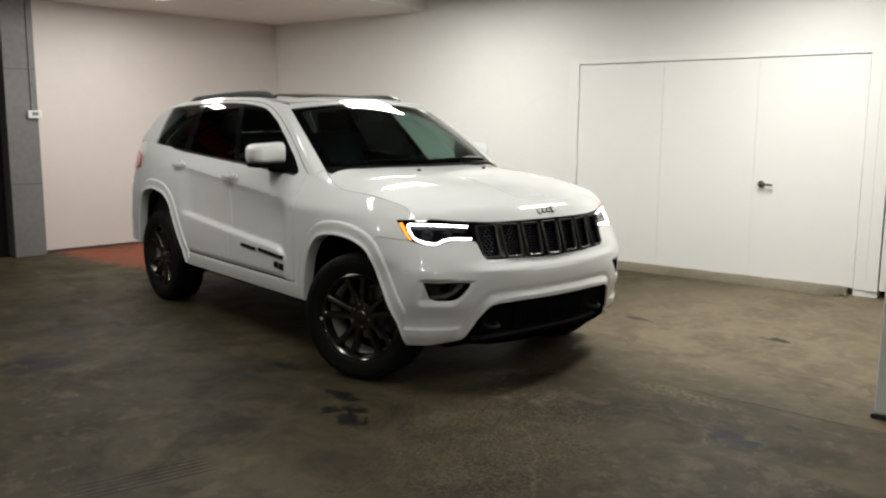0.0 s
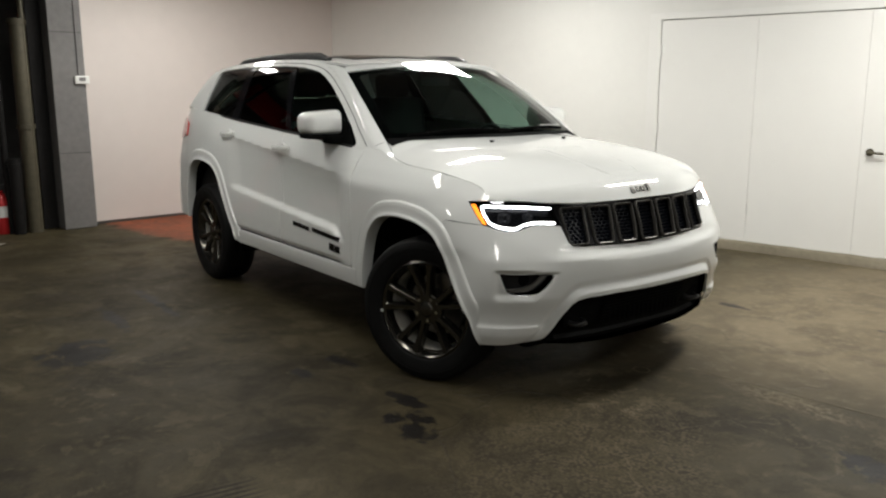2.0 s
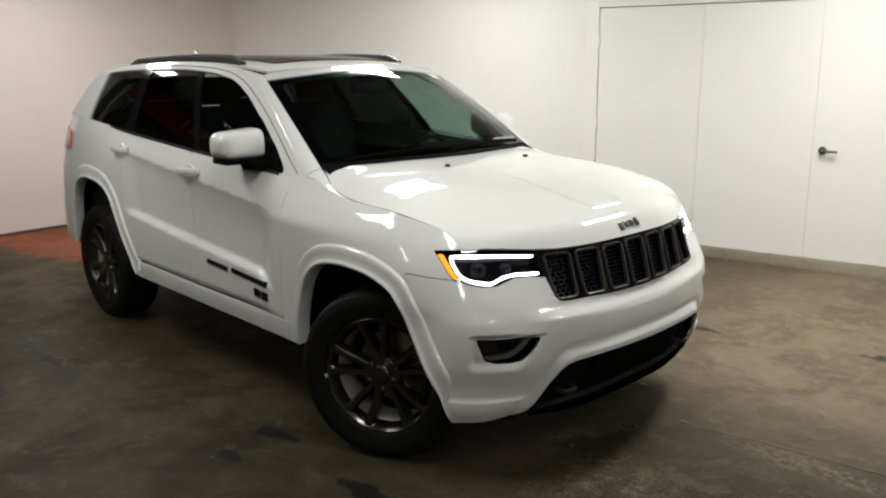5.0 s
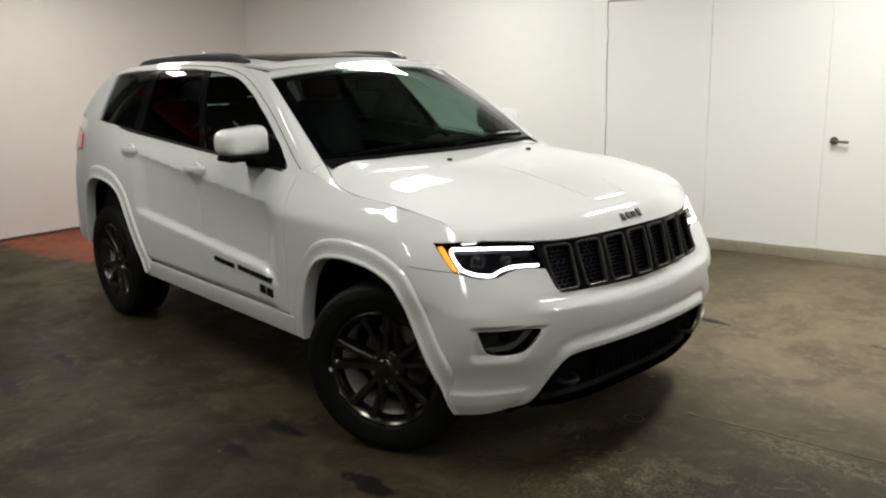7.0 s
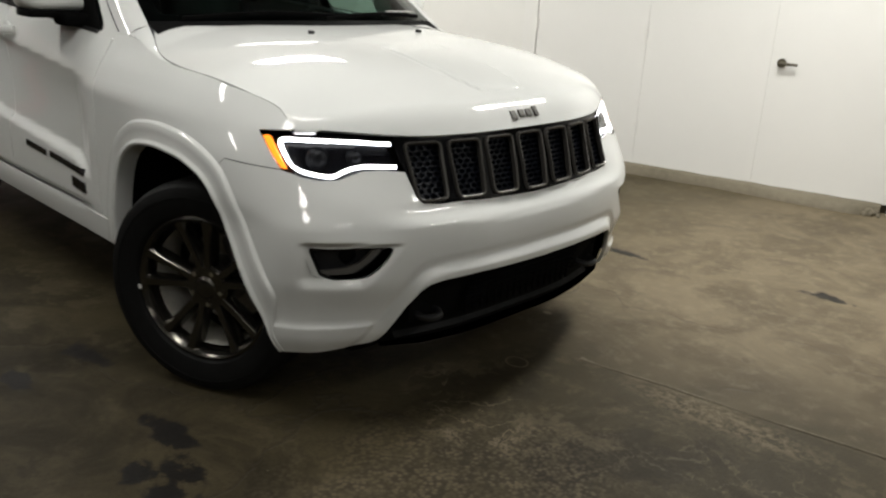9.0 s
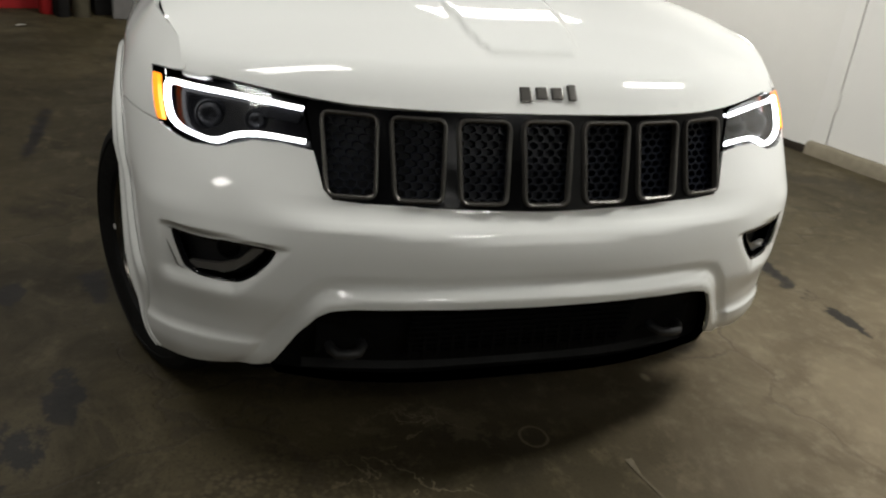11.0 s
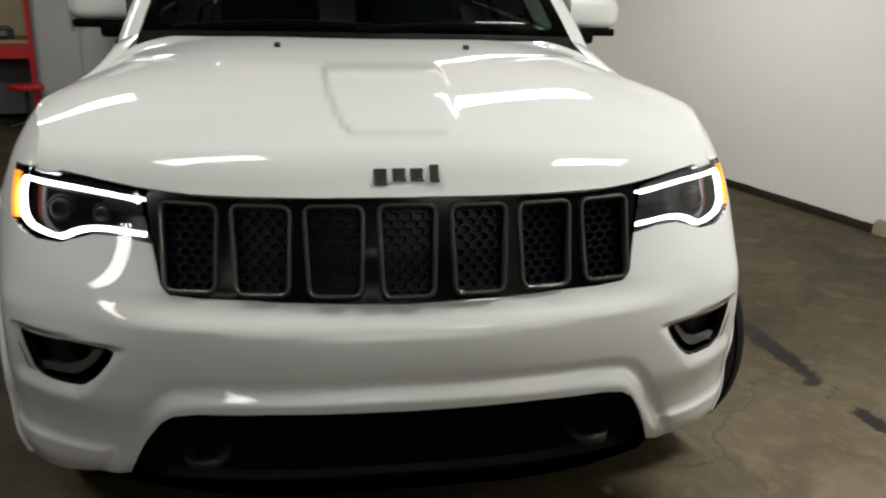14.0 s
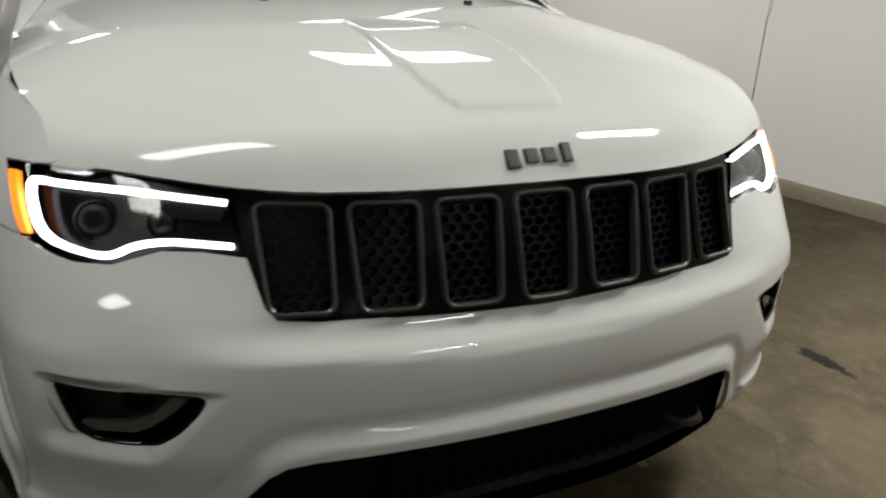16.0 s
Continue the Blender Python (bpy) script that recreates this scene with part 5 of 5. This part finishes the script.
def build_wheel(m, label):
    rim = part("wheel", lathe([(.10, -.10), (.235, -.10), (RR - .012, -.11), (RR, -.115), (RR - .006, -.10), (RR - .02, -.085), (RR - .025, .06), (RR - .008, .085), (RR + .004, .10), (RR + .004, .108), (RR - .006, .112), (RR - .018, .10), (RR - .026, .07)], 72), WHEEL, car, label, 40)
    rim.matrix_local = m
    prof = [(RR - .004, .100), (RR + .010, .118), (.315, .132), (.350, .130), (.368, .122), (.378, .108), (.384, .088), (.386, .070)]
    tread = []
    for g in (-.062, -.022, .022, .062):
        tread += [(g - .006, .386), (g - .005, .379), (g + .005, .379), (g + .006, .386)]
    full = prof + [(r, w) for w, r in tread[::-1]] + [(r, -w) for r, w in prof[::-1]]
    tyre = part("tyre", lathe(full, 96), RUBBER, rim, "black road tyre", 30)
    # sidewall ribs
    for r, w in ((.335, .1325),):
        part("sidewall_rib", lathe([(r - .002, w - .003), (r - .0015, w + .0015), (r + .0015, w + .0015), (r + .002, w - .003)], 72), RUBBER, tyre)
    for i in range(5):
        for off in (-.205, .205):
            ang = i * math.tau / 5 + math.pi / 2 + off
            bm = bmesh.new()
            rows = []
            for r, half, y0, y1 in ((.055, .022, .040, .078), (.09, .0205, .036, .080), (.15, .0185, .035, .086), (.21, .021, .045, .096), (RR - .012, .028, .06, .104)):
                lean = off * .18 * (r - .05)
                rows.append([bm.verts.new((r, y, d)) for y, d in ((y0, -half + lean), (y1 - .012, -half * .95 + lean), (y1, -half * .55 + lean), (y1, half * .55 + lean), (y1 - .012, half * .95 + lean), (y0, half + lean))])
            for a, b in zip(rows, rows[1:]):
                for k in range(6):
                    bm.faces.new((a[k], a[(k + 1) % 6], b[(k + 1) % 6], b[k]))
            bm.faces.new(rows[0][::-1])
            bm.faces.new(rows[-1])
            bmesh.ops.recalc_face_normals(bm, faces=bm.faces)
            bm.transform(Matrix.Rotation(-ang, 4, "Y"))
            part("spoke", bm, WHEEL, rim, "graphite spoke", 35)
        ang = i * math.tau / 5 + math.pi / 2 + math.pi / 5
        part("lug_nut", rod((.062 * math.cos(ang), .06, .062 * math.sin(ang)), (.062 * math.cos(ang), .086, .062 * math.sin(ang)), .011, 6, None, .009), CHROME, rim, "chrome lug nut")
    part("rim_barrel", lathe([(RR - .012, -.108), (RR - .031, -.08), (RR - .036, .0), (RR - .034, .055)], 72), BARREL, rim, "pale inner barrel", 40)
    part("hub_cap", lathe([(.085, .045), (.085, .072), (.075, .080), (.042, .082), (.038, .088), (.030, .092), (.0005, .094)], 40), WHEEL, rim, "", 35)
    part("brake_disc", lathe([(.07, -.062), (.165, -.062), (.168, -.05), (.165, -.038), (.09, -.038), (.085, .03), (.0005, .03)], 48), STEEL, rim, "steel brake disc", 40)
    part("back_plate", lathe([(.0005, -.100), (.20, -.100), (.222, -.092)], 32), INNER, rim)
    part("brake_caliper", block((-.13, -.03, .06), (.09, .08, .17), .02, pose(0, 0, 0, 0, 20, 0)), STEEL, rim, "grey brake caliper", 40)
    return rim


STEER = 24
right = pose(.02, -.815, RT - .006, 0, 0, 180 + STEER)
left = pose(.02, .815, RT - .006, 0, 0, STEER)
w1 = build_wheel(right @ pose(0, 0, 0, 0, 8, 0), "graphite alloy wheel, turned by the steering")
part("balance_tag", block((.262, .108, .004), (.014, .012, .016), .003), WHITE_PLASTIC, w1, "small white tag")
build_wheel(left, "graphite alloy wheel, turned by the steering")
build_wheel(pose(-2.92, -.825, RT - .006, 0, 0, 180) @ pose(0, 0, 0, 0, 50, 0), "graphite alloy wheel")
build_wheel(pose(-2.92, .825, RT - .006), "graphite alloy wheel")

# ---- the room ----
def room_box(name, a0, a1, b0, b1, z0, z1, material, bevel=0.0, parent=None, label=""):
    """A box along the room's axes: from a0 to a1 along the door wall, b0 to b1 out from it."""
    bm = block(((a0 + a1) / 2, -(b0 + b1) / 2, (z0 + z1) / 2), (abs(a1 - a0), abs(b1 - b0), z1 - z0), bevel, ROOM)
    return part(name, bm, material, parent, label)


def structure(ob, label="", category=""):
    return tagged(ob, label, category, kind="structure")


bm = bmesh.new()
bmesh.ops.create_grid(bm, x_segments=40, y_segments=40, size=1.0, matrix=ROOM @ Matrix.Translation((0.0, -6.0, 0)) @ Matrix.Diagonal((9.5, 7.5, 1, 1)))
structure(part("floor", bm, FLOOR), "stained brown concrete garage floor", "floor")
# shallow break between two slabs, running forward from under the car
bm = bmesh.new()
xs = np.linspace(.80, 5.5, 64)
for i in range(63):
    y0, y1 = ((.368 + .165 * (x - .815)) + .012 * noise.noise((x * 3, 0, 0)) for x in (xs[i], xs[i + 1]))
    w0, w1 = (.006 + .030 * noise.noise((x * 7, 4, 0)) for x in (xs[i], xs[i + 1]))
    vs = [bm.verts.new(v) for v in ((xs[i], y0 - .01, .003), (xs[i + 1], y1 - .01, .003), (xs[i + 1], y1 + abs(w1) - .007, .0045), (xs[i], y0 + abs(w0) - .007, .0045))]
    bm.faces.new(vs)
structure(part("floor_joint", bm, plain("chipped_joint", (.155, .128, .082), .85, 0, .6, 45, .6)), "chipped pale edge between floor slabs", "joint")

# door wall with its opening
T = 0.18
for nm, a0, a1, z0, z1 in (("wall_north_1", -6.1, -1.14, 0.0, 3.7), ("wall_north_2", -1.14, 1.70, 2.172, 3.7), ("wall_north_3", 1.70, 1.90, 0.0, 3.7), ("wall_north_4", 1.90, 2.95, 2.172, 3.7), ("wall_north_5", 2.95, 9.0, 0, 3.7)):
    structure(room_box(nm, a0, a1, -T, 0, z0, z1, WHITE_WALL), "smooth white painted wall", "wall")
for nm, a0, a1 in (("trim_1", -1.262, -1.1385), ("trim_2", 1.702, 1.80)):
    structure(room_box(nm, a0, a1, 0.0, .008, 0.055, 2.172 if a0 > 0 else 2.235, DOOR_PAINT, .004), "white door casing", "trim")
structure(room_box("trim_3", -1.1375, 1.80, 0.0, .012, 2.1725, 2.235, DOOR_PAINT, .004), "white door casing", "trim")
structure(room_box("trim_4", 1.802, 1.90, 0.0, .016, .055, 2.235, DOOR_PAINT, .004), "white door casing", "trim")
structure(room_box("threshold_1", -1.14, 1.70, -T, -.05, 0.0, .06, KERB), "concrete threshold", "threshold")
# unseen boards added so that the gaps round the leaves stay pale
structure(room_box("backdrop_1", -1.139, 1.699, -.10, -.060, .062, 2.170, DOOR_PAINT), "added white backing of the doors, lightens their gaps", "wall")
structure(room_box("backdrop_2", 1.901, 2.949, -.10, -.060, .062, 2.170, DOOR_PAINT), "added white backing of the door, lightens its gaps", "wall")


def leaf(name, a0, a1, label, handle=None, hinges=()):
    d = room_box(name, a0 + {'door_1': .004, 'door_2': .0012}.get(name, .0007), a1 - .0007, -.052, -.002, .066, 2.164, DOOR_PAINT, .002)
    structure(d, label, "door")
    for a in hinges:
        for z in (.38, 1.13, 1.88):
            h = rod(room(a, .004, z - .055), room(a, .004, z + .055), .011, 10)
            part("hinge", h, DOOR_PAINT, d, "painted hinge")
    if handle:
        a, z = handle
        bm = rod(room(a, -.01, z), room(a, .012, z), .032, 24)
        part("rose", bm, PIPE, d, "dark bronze rose")
        bm = rod(room(a, .0, z), room(a, .055, z), .012, 14)
        rod(room(a - .008, .052, z), room(a + .115, .052, z - .004), .010, 12, bm)
        part("lever", bm, PIPE, d, "dark bronze lever handle", 40)
    return d


leaf("door_1", -1.138, -.19, "flush white folding door leaf, closed", None, (-1.134, -.192))
leaf("door_2", -.19, .752, "flush white folding door leaf, closed")
leaf("door_3", .752, 1.698, "flush white door leaf with a lever handle, closed", (.83, .98), (1.694,))
leaf("door_4", 1.91, 2.94, "flush white door leaf, closed", (2.02, 1.35))
# low concrete kerb along the wall's foot, dark beside the doors
for nm, a0, a1, mat, label in (("kerb_1", -5.9, -1.25, DARK_KERB, "low dark kerb along the wall"), ("kerb_2", -1.248, 1.66, KERB, "low tan concrete kerb under the doors")):
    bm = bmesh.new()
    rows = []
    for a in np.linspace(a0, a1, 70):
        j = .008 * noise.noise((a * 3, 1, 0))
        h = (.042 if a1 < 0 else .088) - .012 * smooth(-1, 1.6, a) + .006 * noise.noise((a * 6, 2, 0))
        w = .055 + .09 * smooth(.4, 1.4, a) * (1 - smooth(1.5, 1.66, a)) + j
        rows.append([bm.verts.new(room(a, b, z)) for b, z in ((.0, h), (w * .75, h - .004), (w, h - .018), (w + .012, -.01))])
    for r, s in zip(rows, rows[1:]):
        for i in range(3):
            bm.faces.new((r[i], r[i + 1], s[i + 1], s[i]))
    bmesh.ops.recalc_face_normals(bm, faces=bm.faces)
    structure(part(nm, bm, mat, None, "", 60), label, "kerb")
for a, b, r in ((1.60, .10, .035), (1.64, .06, .028), (1.57, .14, .02), (1.66, .13, .018)):
    bm = bmesh.new()
    bmesh.ops.create_icosphere(bm, subdivisions=2, radius=r, matrix=Matrix.Translation(room(a, b, r * .55)))
    for v in bm.verts:
        v.co += Vector((noise.noise(v.co * 30), noise.noise(v.co * 30 + Vector((5, 0, 0))), noise.noise(v.co * 30 + Vector((9, 0, 0))))) * r * .5
    tagged(part("rubble", bm, KERB), "crumbled piece of pale concrete on the floor", "rubble", "rubble by the door")

# partition on the left, slightly out of square
p0, p1 = room(-5.88, 0.0), room(-6.36, 3.25)
d = (p1 - p0).normalized()
nrm = Vector((d.y, -d.x, 0))
if nrm.dot(WA) < 0:
    nrm = -nrm
M = Matrix(((d.x, nrm.x, 0, p0.x), (d.y, nrm.y, 0, p0.y), (0, 0, 1, 0), (0, 0, 0, 1)))
L = (p1 - p0).length
structure(part("wall_west", block((L / 2, -.06, 1.86), (L, .12, 3.66), .004, M), PINK_WALL), "plain pinkish white partition panel", "wall")
structure(part("baseboard_1", block((L / 2, -.065, .015), (L + .01, .10, .03), 0, M), DARK_WALL), "dark gap under the partition", "gap")
structure(part("edge_strip", block((L + .012, -.05, 1.8), (.022, .13, 3.6), 0, M), DARK_WALL), "dark joint between partition and column", "joint")
# grey column with conduit and thermostat
col = part("column", block((L + .20, .0, 1.85), (.34, .34, 3.70), .012, M), GREY_WALL)
structure(col, "grey painted masonry column", "column")
part("course_line", block((L + .20, .168, .83), (.335, .008, .012), .002, M), DARK_WALL, col)
part("course_line", block((L + .20, .168, 2.1), (.335, .008, .012), .002, M), DARK_WALL, col)
tagged(part("conduit", rod(M @ Vector((L + .10, .178, 1.66)), M @ Vector((L + .10, .178, 3.6)), .009, 10), GREY_WALL), "thin grey conduit on a column", "conduit")
thermo = part("thermostat", block((L + .075, .188, 1.605), (.15, .034, .085), .008, M), WHITE_PLASTIC)
tagged(thermo, "white wall thermostat with a grey display", "thermostat")
part("display", block((L + .075, .207, 1.612), (.066, .004, .04), .001, M), GREY_WALL, thermo, "grey display")
# black post put in for the unlit gap, and pipes beside the column
tagged(part("gap_post", block((L + .45, -.10, 1.85), (.15, .14, 3.7), .01, M), BLACK_STEEL), "black recessed post from floor to ceiling, filling the unlit gap", "post")
# u along the partition, w out from it, radius, height, material, heights of the flanges
for u, w, r, top, mat, flanges in ((.60, .10, .030, 3.7, PIPE, (2.22,)), (.64, .06, .078, 2.22, PIPE, (1.1, 2.16)), (.80, .10, .062, .80, BLACK_STEEL, (.70, .92)),
                                   (.86, .0, .035, 3.7, BLACK_STEEL, (.6, 2.3))):
    bm = rod(M @ Vector((L + u, w, 0)), M @ Vector((L + u, w, top)), r, 20)
    for z in flanges:
        if z < top:
            rod(M @ Vector((L + u, w, z)), M @ Vector((L + u, w, z + .05)), r * 1.2, 20, bm)
    tagged(part("pipe", bm, mat, None, "", 40), "old vertical pipe standing on the floor" if top < 3 else "old vertical pipe from floor to ceiling", "pipe", "pipes by the column")
bm = bmesh.new()
scrap = [bm.verts.new((x, y, z)) for x, y, z in ((-.05, -.035, .003), (.045, -.04, .003), (.05, .03, .016), (.0, .045, .010), (-.045, .03, .004))]
face = bm.faces.new(scrap)
bmesh.ops.solidify(bm, geom=[face], thickness=.001)
bm.transform(Matrix.Translation((-5.53, -2.09, 0)))
tagged(part("paper_scrap", bm, WHITE_PLASTIC), "torn scrap of white paper on the floor", "paper")
ext = thing("fire_extinguisher", Matrix.Translation(M @ Vector((L + .93, -.05, 0))), "red fire extinguisher standing on the floor", "extinguisher")
part("cylinder", lathe([(.0005, .0), (.07, .0), (.078, .012), (.078, .36), (.06, .41), (.025, .43), (.025, .46)], 28, None, Matrix.Rotation(radians(90), 4, "X")), RED, ext, "", 40)
part("label_band", lathe([(.079, .18), (.0795, .18), (.0795, .30), (.079, .30)], 28, None, Matrix.Rotation(radians(90), 4, "X")), WHITE_PLASTIC, ext, "white label")
part("valve", block((0, 0, .49), (.03, .12, .06), .01), PLASTIC, ext, "black valve")

# lowered ceiling over the corner and the high ceiling beyond
structure(room_box("ceiling_1", -6.6, -3.205, -.1, 3.75, 2.888, 3.68, CEILING), "white lowered ceiling with a plain edge", "ceiling")
# these close the room; its dimness is put into their colours
structure(room_box("ceiling_2", -9.4, 9.4, -.3, 13.6, 3.70, 3.85, DARK_WALL), "high garage ceiling out of view, coloured dark for the dim room", "ceiling")
structure(room_box("wall_east", 8.9, 9.1, -.2, 13.4, 0, 3.7, GARAGE_WALL), "grey garage wall out of view, added to close the room", "wall")
structure(room_box("wall_south", -9.2, 9.2, 13.3, 13.5, 0, 3.7, GARAGE_WALL), "grey garage wall out of view, added to close the room", "wall")
structure(room_box("wall_west_2", -7.75, -7.55, 3.3, 13.4, 0, 3.7, DARK_WALL), "garage wall coloured dark for the dim room", "wall")
# pale square pier at the edge of the bay
pier = structure(room_box("column_2", 2.41, 2.75, 3.10, 3.46, 0.02, 3.7, WHITE_WALL, .012), "pale painted square column", "column")
part("foot_plate", block((2.58, -3.28, .012), (.37, .39, .024), .004, ROOM), PLASTIC, pier, "dark rubber foot")

# hanging lamps, the added fill ones among them
for a, b, h, _ in FITTINGS:
    e = thing("ceiling_lamp", ROOM @ pose(a, -b, h), "hanging fluorescent fitting with a white housing, switched on, some added as unseen fill", "lamp", "hanging fluorescent fittings")
    part("housing", block((0, 0, .035), (.46, 1.32, .06), .012), WHITE_PLASTIC, e)
    part("diffuser", block((0, 0, .0), (.43, 1.27, .008), .002), DIFFUSER, e, "glowing diffuser")
    for y in (-.5, .5) if a > -4.5 else ():
        part("cord", rod((0, y, .06), (0, y, .70), .004, 6), PLASTIC, e)

# ---- the workshop wall seen past the car ----
A0 = -6.80


def cabinet(b0, b1, z1, label, doors=2):
    e = thing("tall_cabinet", ROOM @ pose(A0 - .30, -(b0 + b1) / 2, 0), label, "cabinet", "grey workshop cabinets")
    w = b1 - b0
    part("carcass", block((0, 0, z1 / 2 + .05), (.58, w - .01, z1 - .1), .004), CABINET, e)
    part("plinth", block((.01, 0, .045), (.58, w, .09), .004), RED, e, "red plinth")
    part("side_trim", block((.29, w / 2 - .02, z1 / 2), (.04, .04, z1), .004), RED, e, "red edge trim")
    dw = (w - .08) / doors
    for i in range(doors):
        y = -w / 2 + .03 + dw * (i + .5)
        dr = part("door", block((.305, y, z1 / 2 + .06), (.022, dw - .006, z1 - .16), .004), CABINET, e, "grey steel door")
        yy = y + (dw / 2 - .045) * (1 if i % 2 == 0 else -1)
        part("pull", rod((.33, yy, .92), (.33, yy, 1.12), .009, 10), STEEL, dr, "long steel pull")
    return e


# red sign board over the cabinets, its lettering kept as pale bars, and a strip lamp above it
board = thing("sign_board", ROOM @ pose(A0 - .10, -6.2, 0), "long red sign board with pale lettering bars", "sign")
part("panel", block((0, 0, 3.05), (.06, 4.6, .50), .006), RED, board)
for i, (w, h) in enumerate(((.07, .24), (.10, .24), (.09, .24), (.05, .20), (.10, .24), (.08, .24), (.10, .18), (.06, .24), (.09, .24), (.10, .24), (.07, .2), (.09, .24), (.06, .24), (.1, .24))):
    part("lettering_bar", block((.033, 1.22 - i * .17, 3.12), (.008, w, h), .002), WHITE_PLASTIC, board, "pale lettering bar")
strip = thing("strip_lamp", ROOM @ pose(A0 - .02, -6.7, 3.60), "long fluorescent strip lamp on the wall, switched on", "lamp")
part("housing", block((-.03, 0, .03), (.07, 3.0, .05), .006), WHITE_PLASTIC, strip)
part("tube", rod((0, -1.45, -.012), (0, 1.45, -.012), .009, 12), DIFFUSER, strip, "glowing tube")
cabinet(5.78, 6.62, 2.1, "tall grey two-door cabinet with red trim")
cabinet(6.63, 7.47, 2.1, "tall grey two-door cabinet with red trim")
cabinet(7.48, 8.32, 2.1, "tall grey two-door cabinet with red trim")
cabinet(4.10, 4.95, 2.1, "tall grey two-door cabinet with red trim")
bench = thing("workbench", ROOM @ pose(A0 - .30, -5.365, 0), "red workbench with a wooden top and a lit cream back board", "workbench")
part("worktop", block((0, 0, .80), (.60, .80, .035), .004), WOOD, bench, "wooden top")
drawer = part("drawer", block((.285, 0, .71), (.03, .72, .13), .005), RED, bench, "red drawer")
part("pull", block((.303, 0, .735), (.012, .20, .014), .004), RED, drawer)
for y in (-.385, .385):
    part("upright", block((.27, y, 1.05), (.06, .045, 2.1), .004), RED, bench, "red upright")
part("back_board", block((-.27, 0, 1.35), (.02, .74, 1.05), .002), CREAM, bench, "cream back board")
part("knee_panel", block((-.20, 0, .40), (.02, .74, .70), .002), GREY_WALL, bench, "grey panel under the top")
part("header", block((.24, 0, 2.0), (.12, .80, .2), .004), RED, bench, "red header")
part("lamp_strip", block((.05, 0, 1.88), (.08, .66, .03), .004), DIFFUSER, bench, "strip lamp under the header")
kit = thing("first_aid_box", ROOM @ pose(A0 - .20, -5.52, .82), "white first aid box with a green cross", "box")
part("case", block((0, 0, .105), (.10, .26, .21), .012), WHITE_PLASTIC, kit)
part("cross_bar", block((.052, 0, .12), (.004, .10, .032), .001), GREEN, kit, "green cross")
part("cross_bar", block((.0525, 0, .12), (.004, .032, .10), .001), GREEN, kit, "green cross")
part("print_line", block((.052, 0, .19), (.003, .20, .008), .001), GREEN, kit)
part("print_line", block((.052, 0, .04), (.003, .12, .012), .001), GREEN, kit)
radio = thing("portable_radio", ROOM @ pose(A0 - .18, -5.24, .82), "black portable radio on the workbench", "radio")
part("case", block((0, 0, .05), (.10, .24, .10), .02, None, None, 3), PLASTIC, radio, "", 40)
part("front_panel", block((.052, 0, .055), (.006, .12, .05), .004), GREY_WALL, radio, "grey front panel")
part("grip", sweep([(0, -.10, .09), (0, -.09, .115), (0, .09, .115), (0, .10, .09)], [(1, 0, 0)] * 4, ring_section(.008, 8)), PLASTIC, radio)
stool = thing("stool", ROOM @ pose(A0 + .20, -5.05, 0), "round red workshop stool on a black stem", "stool")
part("seat", lathe([(.0005, -.42), (.15, -.42), (.165, -.41), (.165, -.385), (.15, -.37), (.0005, -.368)], 32, None, Matrix.Rotation(radians(-90), 4, "X") @ Matrix.Scale(1, 4)), RED, stool, "red round seat", 40)
part("stem", rod((0, 0, .05), (0, 0, .39), .022, 14), PLASTIC, stool)
for i in range(5):
    t = i * math.tau / 5
    part("foot", rod((0, 0, .07), (.17 * math.cos(t), .17 * math.sin(t), .03), .014, 8), PLASTIC, stool)
